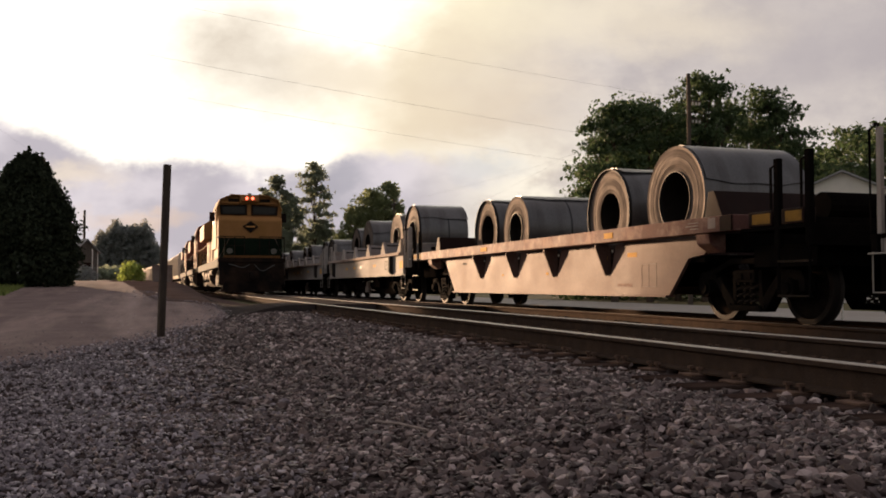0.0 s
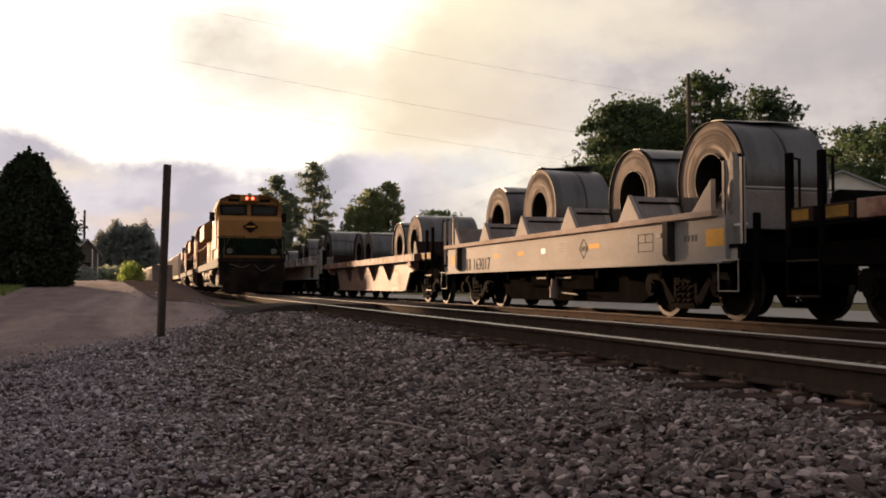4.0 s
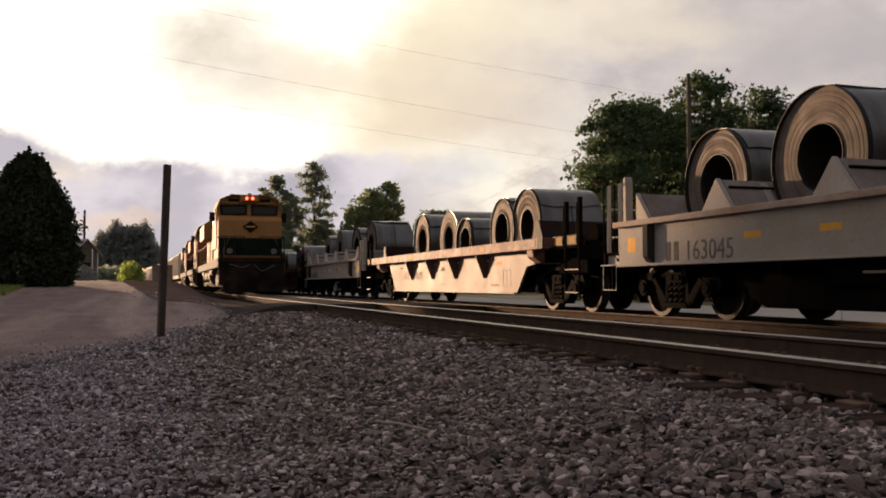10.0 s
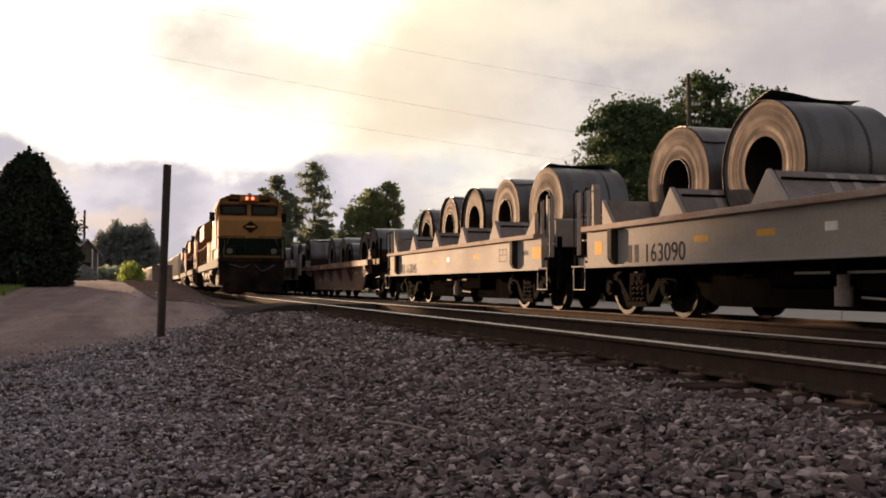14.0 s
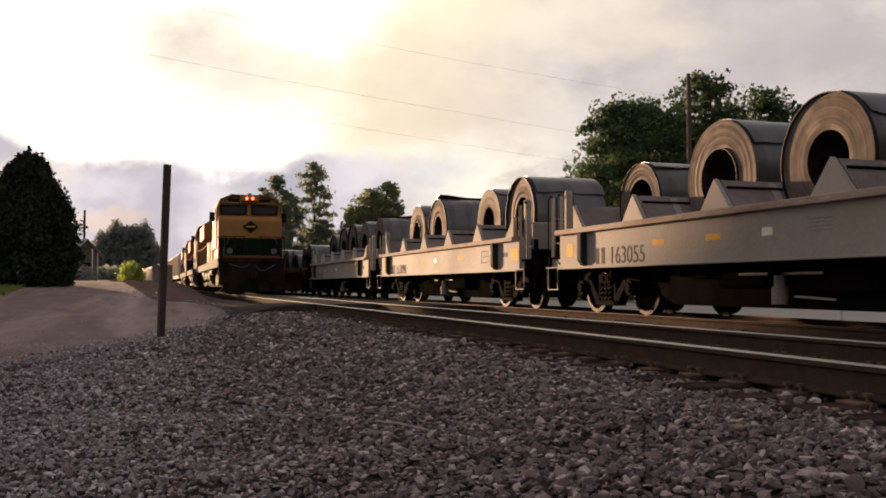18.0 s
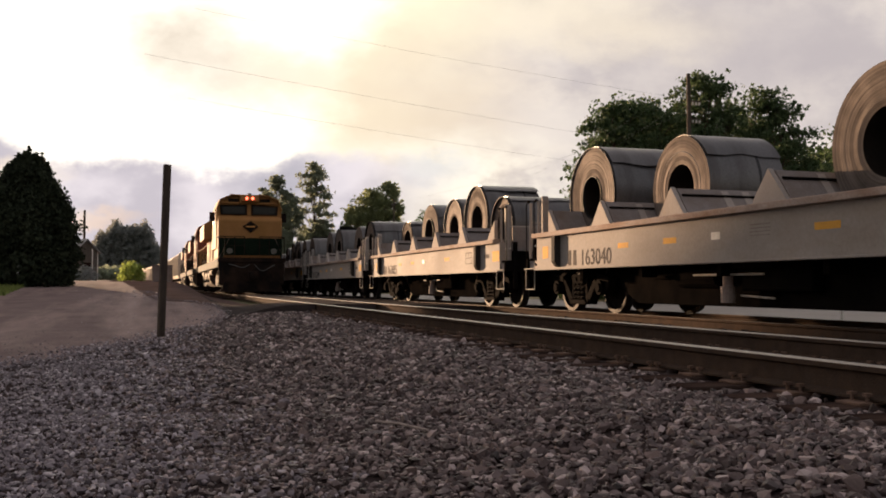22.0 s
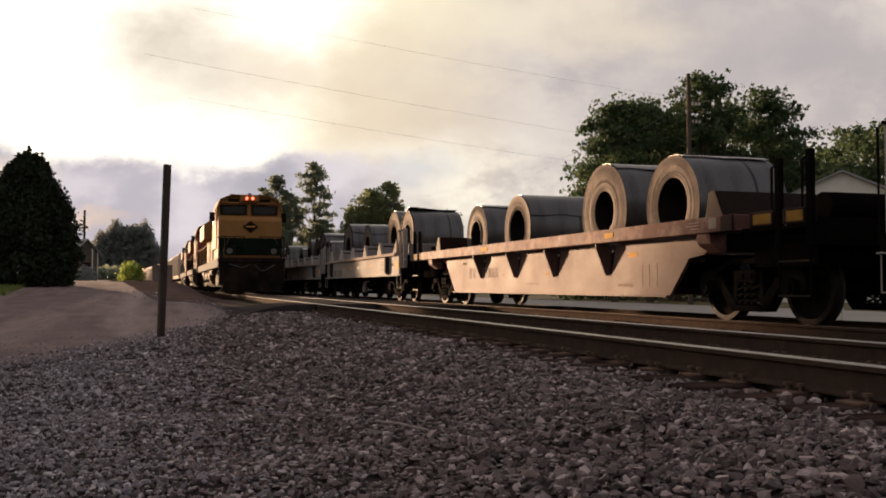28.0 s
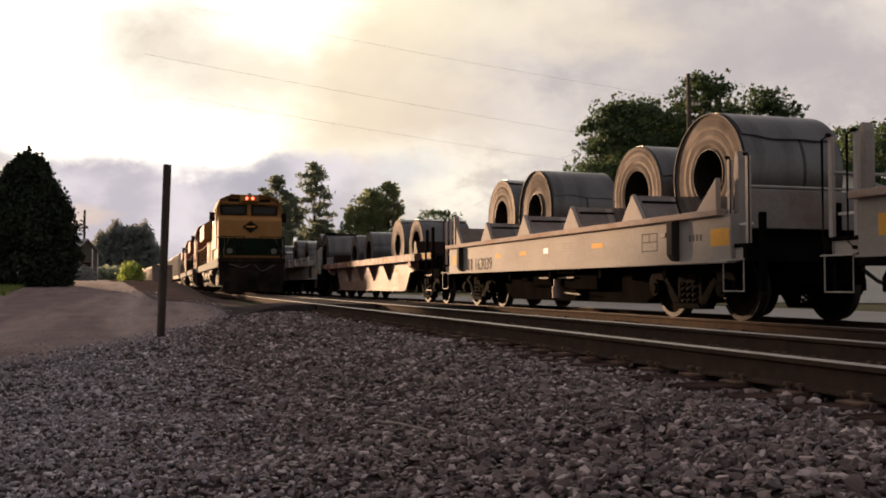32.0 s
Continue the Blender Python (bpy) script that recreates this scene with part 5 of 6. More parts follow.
        for q in ((y0, y1, z0, z0 + 0.012), (y0, y1, z1 - 0.012, z1), (y0, y0 + 0.012, z0, z1), (y1 - 0.012, y1, z0, z1), (y0, y1, (z0 + z1) / 2, (z0 + z1) / 2 + 0.01), ((y0 + y1) / 2, (y0 + y1) / 2 + 0.01, (z0 + z1) / 2, z1)):
            box(bm, s * 1.5, s * 1.503, *q)
        part("stencil_box", bm, "black", c)
        bm = bmesh.new()
        box(bm, s * 1.5, s * 1.53, -4.52, -4.38, 1.19, 1.26, 0.008)
        part("card_holder", bm, "pale", c)
        bm = bmesh.new()
        for k in range(4):
            box(bm, s * 1.5, s * 1.503, -0.9 - 0.0, -1.3, 1.24 - 0.045 * k, 1.255 - 0.045 * k)
        part("stencil_bars", bm, "grey_dark", c)
    truck(c, HALF - 1.05)
    truck(c, -HALF + 1.50)
    return c


BROWN_L, BH = 14.4, 7.2


def brown_car():
    """Brown coil flat: deep fish-belly side girder under a wide worn top lip."""
    c = empty("coil_flat_car", "worn brown coil flat car with a deep side girder", "freight car", "coil train")
    for s in (-1, 1):
        bm = bmesh.new()
        prof = [(BH - 1.05, 1.17), (BH - 1.5, 1.06), (BH - 2.2, 0.34), (-BH + 1.95, 0.34), (-BH + 1.42, 0.88), (-BH + 1.02, 0.92), (-BH + 0.75, 1.17)]
        for off in (10.55, 8.4, 6.4, 4.3):
            y = BH - off
            prof += [(y - 0.26, 1.17), (y - 0.08, 0.68), (y + 0.02, 0.68), (y + 0.06, 1.17)]
        prism(bm, prof, "x", s * 1.28, s * 1.34)
        box(bm, s * 1.24, s * 1.40, -BH + 1.95, BH - 2.2, 0.32, 0.35, 0.004)
        girder = part("side_girder", bm, "brown", c)
        bm = bmesh.new()
        box(bm, s * 1.28, s * 1.60, -BH, BH, 1.19, 1.40, 0.012)
        part("top_lip", bm, "brown_lip", c, "wide scuffed top lip")
        bm = bmesh.new()
        box(bm, s * 1.57, s * 1.604, -BH, -BH + 0.25, 1.195, 1.395)
        part("end_cap", bm, "maroon", c)
        for off in (4.3, 6.4, 8.4, 10.55):
            y = BH - off
            bm = bmesh.new()
            prism(bm, [(s * 1.34, 1.19), (s * 1.56, 1.19), (s * 1.56, 1.12), (s * 1.38, 0.66), (s * 1.34, 0.66)], "y", y + 0.045, y + 0.075)
            part("gusset", bm, "brown", girder, "worn gusset plate below the lip")
            # plates behind the notch: the cavity's shade is their near-black colour
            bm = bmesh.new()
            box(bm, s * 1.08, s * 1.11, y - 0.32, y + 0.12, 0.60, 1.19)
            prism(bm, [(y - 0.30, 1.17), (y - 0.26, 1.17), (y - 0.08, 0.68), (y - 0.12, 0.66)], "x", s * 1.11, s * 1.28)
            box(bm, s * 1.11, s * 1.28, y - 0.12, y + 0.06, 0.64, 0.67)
            part("trough_end", bm, "under", girder, "open trough end, coloured near-black for the shade inside")
            bm = bmesh.new()
            rod(bm, (s * 1.335, y - 0.14, 1.06), (s * 1.352, y - 0.14, 1.06), 0.022, 8)
            part("rivet", bm, "white", girder)
        for y0 in (BH - 0.75, -BH + 0.72):
            bm = bmesh.new()
            prism(bm, [(s * 1.30, 0.93), (s * 1.38, 0.93), (s * 1.55, 1.05), (s * 1.57, 1.188), (s * 1.30, 1.188)], "y", y0 - 0.16, y0 + 0.16, 0.015)
            part("corner_bracket", bm, "brown_lip", girder, "rounded corner bracket under the lip")
        for off, w, h, z, mt in ((10.4, 0.22, 0.06, 0.95, "yellow"), (11.35, 0.30, 0.07, 0.98, "yellow"), (8.0, 0.12, 0.05, 0.72, "yellow"), (5.6, 0.12, 0.04, 0.72, "yellow"), (3.0, 0.3, 0.035, 1.02, "black"), (11.1, 0.5, 0.05, 0.5, "brown_lip")):
            bm = bmesh.new()
            box(bm, s * 1.34, s * 1.343, BH - off - w / 2, BH - off + w / 2, z - h / 2, z + h / 2)
            part("marking", bm, mt, girder)
        bm = bmesh.new()
        y0, y1, z0, z1 = BH - 12.1, BH - 11.65, 0.47, 0.83
        for q in ((y0, y1, z0, z0 + 0.015), (y0, y1, z1 - 0.015, z1), (y0, y0 + 0.015, z0, z1), (y1 - 0.015, y1, z0, z1), ((y0 + y1) / 2, (y0 + y1) / 2 + 0.012, z0, z1)):
            box(bm, s * 1.34, s * 1.343, *q)
        part("stencil_box", bm, "faded", girder)
        bm = bmesh.new()
        for k, w in enumerate((0.5, 0.62, 0.4)):
            box(bm, s * 1.604, s * 1.606, -BH + 0.75, -BH + 0.75 + w * 0.5, 1.33 - 0.04 * k, 1.345 - 0.04 * k)
        box(bm, s * 1.604, s * 1.606, -BH + 0.35, -BH + 0.52, 1.24, 1.38)
        part("stencil_bars", bm, "faded", c)
        for y0, y1 in ((1.9, 2.3), (-4.0, -3.7)):
            bm = bmesh.new()
            box(bm, s * 1.604, s * 1.608, y0, y1, 1.25, 1.34)
            part("reflector", bm, "yellow", c, "yellow reflective panel")
    bm = bmesh.new()
    box(bm, -1.28, 1.28, -BH + 1.1, BH - 1.1, 0.82, 0.92)
    part("deck", bm, "under", c)
    bm = bmesh.new()
    box(bm, -0.36, 0.36, -BH - 0.6, BH + 0.6, 0.52, 0.88, 0.02)
    part("centre_sill", bm, "under", c)
    bm = bmesh.new()
    rod(bm, (-0.8, 0.6, 0.6), (-0.8, 1.6, 0.6), 0.16, 12)
    rod(bm, (0.6, -4, 0.5), (0.6, 4, 0.5), 0.03, 6)
    box(bm, -0.9, 0.9, -0.1, 0.1, 0.4, 1.0)
    part("brake_gear", bm, "under", c)
    for i in range(6):
        y = BH - 2.0 - 2.08 * i
        bm = bmesh.new()
        prism(bm, [(y - 0.04, 1.18), (y + 0.04, 1.18), (y + 0.4, 0.92), (y - 0.4, 0.92)], "x", -1.25, 1.25)
        part("trough_saddle", bm, "maroon", c)
    for e in (-1, 1):
        y = e * BH
        coupler(c, y + e * 0.75, e)
        bm = bmesh.new()
        box(bm, -1.46, 1.46, y - e * 0.02, y + e * 1.32, 1.16, 1.21, 0.01)
        box(bm, -1.46, 1.46, y + e * 1.24, y + e * 1.34, 0.95, 1.21, 0.01)
        box(bm, -1.2, 1.2, y - e * 0.1, y + e * 1.1, 0.72, 1.0, 0.01)
        part("end_platform", bm, "under", c)
        bm = bmesh.new()
        prism(bm, [(y - e * 0.55, 1.40), (y - e * 0.75, 1.78), (y - e * 0.9, 1.78), (y - e * 1.0, 1.40)], "x", -1.35, 1.35, 0.01)
        part("end_chock", bm, "maroon", c, "dark maroon timber chock across the deck")
        bm = bmesh.new()
        rod(bm, (-1.0, y + e * 0.95, 1.44), (1.0, y + e * 0.95, 1.44), 0.17, 16)
        box(bm, -1.2, 1.2, y + e * 0.8, y + e * 1.1, 1.2, 1.3, 0.01)
        part("cross_beam", bm, "under", c)
        for k in range(7 if e > 0 else 0):
            bm = bmesh.new()
            box(bm, -1.2 + 0.37 * k, -1.02 + 0.37 * k, y - e * 0.40, y - e * 0.55, 1.40, 1.62)
            part("stop_block", bm, "grey_dark", c)
        for s in (-1, 1):
            for d, tall in ((0.72, 2.02), (1.28, 2.06)):
                bm = bmesh.new()
                box(bm, s * 1.40, s * 1.47, y + e * (d - 0.045), y + e * (d + 0.045), 0.95, tall, 0.01)
                part("end_post", bm, "under", c, "tall black end post")
                bm = grab([(s * 1.42, y + e * (d - 0.09), 1.25), (s * 1.42, y + e * (d - 0.16), 1.3), (s * 1.42, y + e * (d - 0.16), tall - 0.1), (s * 1.42, y + e * (d - 0.04), tall - 0.06)], 0.014)
                part("grab_iron", bm, "truck", c)
            for y0, y1 in ((0.18, 0.64), (0.82, 1.22)):
                bm = bmesh.new()
                box(bm, s * 1.30, s * 1.475, y + e * y0, y + e * y1, 1.215, 1.40, 0.01)
                st = part("step_box", bm, "maroon", c)
                bm = bmesh.new()
                box(bm, s * 1.4755, s * 1.479, y + e * (y0 + 0.08), y + e * (y1 - 0.03), 1.245, 1.37)
                part("reflector", bm, "yellow_dull", st, "dull yellow reflective panel")
            lad = part("side_ladder", grab([(s * 1.46, y + e * 0.74, 0.36), (s * 1.46, y + e * 0.74, 1.2)], 0.018), "under", c, "black side ladder")
            part("ladder_rail", grab([(s * 1.46, y + e * 1.3, 0.36), (s * 1.46, y + e * 1.3, 1.2)], 0.018), "under", lad)
            # rungs paler than the rails: their highlight is in the colour
            for z in (0.37, 0.78):
                bm = bmesh.new()
                box(bm, s * 1.42, s * 1.48, y + e * 0.74, y + e * 1.3, z - 0.012, z + 0.012)
                part("rung", bm, "rim", lad)
        bm = bmesh.new()
        box(bm, -1.22, 1.22, y - e * 0.9, y - e * 0.3, 0.95, 1.185)
        part("end_sill", bm, "under", c)
    truck(c, BH - 0.55)
    truck(c, -BH + 0.43)
    return c


def coil(dia, width, seed, tail=False):
    """A wound steel coil, axis across the car, with an uneven edge and a strap."""
    rnd = random.Random(seed)
    R0, r0, w = dia / 2, rnd.choice((0.38, 0.41, 0.44)), width / 2
    bm = bmesh.new()
    prof = [(-w, R0 - 0.001), (-w + 0.001, R0), (w - 0.001, R0), (w, R0 - 0.001)]
    steps = 7
    for i in range(1, steps):
        r = R0 + (r0 - R0) * i / steps
        prof += [(w - 0.006 * rnd.random(), r + 0.01), (w - 0.006 * rnd.random(), r)]
    prof += [(w - 0.01, r0), (-w + 0.01, r0)]
    tele = rnd.choice((0, 0, 0.008, -0.008))
    for i in range(steps - 1, 0, -1):
        r = R0 + (r0 - R0) * i / steps
        k = tele if i > 5 else 0
        prof += [(-w + 0.006 * rnd.random() - k, r), (-w + 0.006 * rnd.random() - k, r + 0.01)]
    fs = lathe_x(bm, prof, 56)
    bm.normal_update()
    for f in fs:
        q = f.calc_center_median()
        if abs(q.x) > w - 0.06 and abs(f.normal.x) > 0.9:
            f.material_index = 1
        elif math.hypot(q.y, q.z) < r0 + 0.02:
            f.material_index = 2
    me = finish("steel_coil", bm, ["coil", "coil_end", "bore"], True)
    for p in me.polygons:
        p.use_smooth = p.material_index != 1
    ob = tagged(new("steel_coil", me), "wound steel coil lying on its side in a car's trough", "steel coil", "steel coils on the train")
    bm = bmesh.new()
    xs = rnd.uniform(0.0, 0.25) * width
    lathe_x(bm, [(xs - 0.022, R0 - 0.002), (xs - 0.022, R0 + 0.005), (xs + 0.022, R0 + 0.005), (xs + 0.022, R0 - 0.002)], 48)
    part("strap", bm, "strap", ob, "dark steel strap")
    if rnd.random() < 0.6:
        # the outer wraps stand proud of the wound edge; their shaded inside is coloured dark
        out, thick = rnd.uniform(0.02, 0.07), rnd.uniform(0.006, 0.016)
        bm = bmesh.new()
        lathe_x(bm, [(-w - out, R0 + 0.001), (-w - out, R0 - thick), (-w + 0.02, R0 - thick), (-w + 0.02, R0 + 0.001)], 56)
        part("outer_wrap", bm, "wrap", ob, "outer wrap standing proud, coloured dark for its shaded inside", smooth=True)
    if rnd.random() < 0.5:
        # the first wraps stand out round the bore
        out = rnd.uniform(0.01, 0.035)
        bm = bmesh.new()
        lathe_x(bm, [(-w - out, r0 + 0.012), (-w - out, r0), (-w + 0.05, r0), (-w + 0.05, r0 + 0.012)], 40)
        part("inner_wrap", bm, "wrap", ob, smooth=True)
    # loose outer lap with an uneven free edge; on some coils its tail springs up from the top
    if tail:
        a1, span, lift = rnd.uniform(1.62, 1.8), 0.9, 0.085
    else:
        a1, span, lift = rnd.uniform(1.9, 2.9), rnd.uniform(1.0, 1.8), rnd.uniform(0.008, 0.035)
    cols = 9
    ph = rnd.uniform(0, 6)
    x0, x1 = -w + rnd.uniform(0.01, 0.05), w + 0.01
    bm = bmesh.new()
    rings = []
    for i in range(15):
        f = i / 14
        top, low = [], []
        for j in range(cols):
            g = j / (cols - 1)
            x = x0 + (x1 - x0) * g
            wave = 0.035 * math.sin(ph + 5 * g) + 0.02 * math.sin(2 * ph + 13 * g)
            a = a1 - span + (span + wave) * f
            rr = R0 + 0.006 + lift * f ** 3 * (1 + 0.5 * math.sin(ph + 4 * g))
            top.append(bm.verts.new((x, math.cos(a) * (rr + 0.007), math.sin(a) * (rr + 0.007))))
            low.append(bm.verts.new((x, math.cos(a) * rr, math.sin(a) * rr)))
        rings.append(top + low[::-1])
    k = len(rings[0])
    for A, B in zip(rings, rings[1:]):
        for j in range(k):
            bm.faces.new((A[j], A[(j + 1) % k], B[(j + 1) % k], B[j]))
    for q in (rings[0], rings[-1]):
        for j in range(cols - 1):
            bm.faces.new((q[j], q[j + 1], q[k - 2 - j], q[k - 1 - j]))
    bmesh.ops.recalc_face_normals(bm, faces=bm.faces[:])
    part("outer_lap", bm, "coil", ob, smooth=True)
    return ob


# far end of each car's side at the start (metres along the track), kind, number, coils as (trough or distance from that end, diameter, width)
CONSIST = [
    (67.1, "grey", "", [(0, 1.6, 1.5), (2, 1.5, 1.5), (4, 1.5, 1.5)]),
    (53.0, "grey", "", [(0, 1.5, 1.5), (1, 1.5, 1.6), (3, 1.5, 1.5), (4, 1.5, 1.7)]),
    (38.9, "grey", "", [(0, 1.7, 1.7), (1, 1.88, 1.7), (3, 1.82, 1.7), (4, 1.93, 1.75)]),
    (24.6, "brown", "", [(3.0, 1.62, 1.5), (5.15, 1.52, 1.7), (9.45, 1.62, 1.5), (11.9, 1.68, 1.8)]),
    (7.4, "grey", "163017", [(0, 1.72, 1.8), (1, 1.9, 1.45), (3, 1.7, 1.85), (4, 1.83, 1.6)]),
    (-7.1, "brown", "170070", [(3.35, 1.68, 1.6), (6.0, 1.58, 1.6), (7.5, 1.28, 1.6), (10.05, 1.58, 1.5), (11.5, 1.66, 1.45)]),
    (-24.3, "grey", "163045", [(0, 1.66, 1.8), (1, 1.86, 1.7), (2, 1.88, 1.85), (3, 1.86, 1.85), (4, 1.88, 1.7)]),
    (-38.25, "grey", "163090", [(0, 1.88, 1.75), (1, 1.9, 1.7), (3, 1.74, 1.85), (4, 1.8, 1.85)]),
    (-52.22, "grey", "163055", [(0, 1.44, 1.8), (1, 1.82, 1.5), (2, 1.8, 1.4), (3, 1.94, 1.65), (4, 1.45, 1.85)]),
    (-66.22, "grey", "163040", [(1.15, 1.95, 1.95), (1, 1.76, 1.5), (3, 1.94, 1.65), (4, 1.8, 1.85)]),
    (-81.05, "brown", "170066", [(2.2, 1.56, 1.5), (5.2, 1.54, 1.7), (9.2, 1.74, 1.5), (11.6, 1.58, 1.56)]),
    (-98.35, "grey", "163039", [(0, 1.88, 1.7), (1, 1.86, 1.7), (3, 1.74, 1.85), (4, 1.92, 1.85)]),
    (-112.6, "grey", "", [(2, 1.7, 1.6), (4, 1.8, 1.6)]),
]
GREY, BROWN = grey_car(), brown_car()
TRAIN = []        # (object, x, y at the start, z)
used = set()
for ci, (far, kind, number, load) in enumerate(CONSIST):
    proto, half = (GREY, HALF) if kind == "grey" else (BROWN, BH)
    y = far - half
    if kind in used:
        car = copy_thing(proto, pose(FAR_X, y, FAR_Z))
    else:
        car = proto
        car.matrix_basis = pose(FAR_X, y, FAR_Z)
        used.add(kind)
    TRAIN.append((car, FAR_X, y, FAR_Z))
for ci, (far, kind, number, load) in enumerate(CONSIST):
    car = TRAIN[ci][0]
    half = HALF if kind == "grey" else BH
    if number:
        if kind == "grey":
            tone = "black" if number in ("163017", "163090") else "black_faded"
            letters(number, 0.39, tone, car, Matrix.Translation((-1.5035, HALF - 1.97, 0.85)) @ SIDE_M, "black stencilled car number")
            for q in (1.60, 1.81):
                part("owner_mark", box(bmesh.new(), -1.504, -1.5, HALF - q, HALF - q + 0.12, 0.85, 1.12), "black_faded", car)
            for k in range(4):
                part("stencil_bar", box(bmesh.new(), -1.5035, -1.5, -HALF + 0.50 + 0.09 * k, -HALF + 0.55 + 0.09 * k, 1.10, 1.19), "black_faded", car)
            if number == "163017":
                bm = bmesh.new()
                for (a0, b0), (a1, b1) in zip([(0, 0.17), (0.17, 0), (0, -0.17), (-0.17, 0)], [(0.17, 0), (0, -0.17), (-0.17, 0), (0, 0.17)]):
                    rod(bm, (-1.5005, -1.9 + a0, 1.13 + b0), (-1.5005, -1.9 + a1, 1.13 + b1), 0.006, 4)
                part("stencil_diamond", bm, "black_faded", car)
                letters("HOT", 0.12, "black_faded", car, Matrix.Translation((-1.5035, -1.79, 1.085)) @ SIDE_M)
        else:
            letters(number, 0.345, "faded", car, Matrix.Translation((-1.3435, BH - 4.24, 0.66)) @ SIDE_M, "faded white car number")
            if number == "170070":
                letters("LT WT", 0.14, "faded", car, Matrix.Translation((-1.3435, BH - 6.42, 0.87)) @ SIDE_M)
                letters("57600", 0.15, "faded", car, Matrix.Translation((-1.3435, BH - 7.03, 0.87)) @ SIDE_M)
            for q in (3.48, 3.76):
                part("owner_mark", box(bmesh.new(), -1.344, -1.34, BH - q, BH - q + 0.18, 0.66, 0.91), "faded", car)
            part("stencil_bar", box(bmesh.new(), -1.344, -1.34, BH - 7.5, BH - 6.9, 0.52, 0.545), "faded", car)
    for k, (seat, dia, wid) in enumerate(load):
        mid = dia / 2
        if kind == "grey":
            dia, wid = dia * 0.945, wid * 0.88
        c = coil(dia, wid, ci * 10 + k, (number, seat) in (("163045", 4), ("163040", 4), ("163017", 1), ("163090", 1)))
        if kind == "grey":
            y, z = far - (seat if isinstance(seat, float) else GREY_SEATS[seat]), 1.15 + mid
        else:
            y, z = far - seat, 0.97 + dia / 2
        c.matrix_basis = pose(FAR_X, y, FAR_Z + z)
        TRAIN.append((c, FAR_X, y, FAR_Z + z))
# ---- the standing train on the near track ----
LOCO_Y = 44.3


def loco_truck(c, y):
    bm = bmesh.new()
    prism(bm, [(y - 2.5, 0.55), (y - 2.5, 0.85), (y - 2.1, 1.05), (y + 2.1, 1.05), (y + 2.5, 0.85), (y + 2.5, 0.55), (y + 1.9, 0.40), (y - 1.9, 0.40)], "x", -1.25, -1.05)
    prism(bm, [(y - 2.5, 0.55), (y - 2.5, 0.85), (y - 2.1, 1.05), (y + 2.1, 1.05), (y + 2.5, 0.85), (y + 2.5, 0.55), (y + 1.9, 0.40), (y - 1.9, 0.40)], "x", 1.05, 1.25)
    t = part("bogie", bm, "loco_black", c)
    for a in (-1.75, 0, 1.75):
        bm = bmesh.new()
        for s in (-1, 1):
            rod(bm, (s * 0.68, y + a, 0.52), (s * 0.81, y + a, 0.52), 0.52, 24)
        rod(bm, (-0.8, y + a, 0.52), (0.8, y + a, 0.52), 0.09, 8)
        part("wheelset", bm, "wheel", t)
    return t


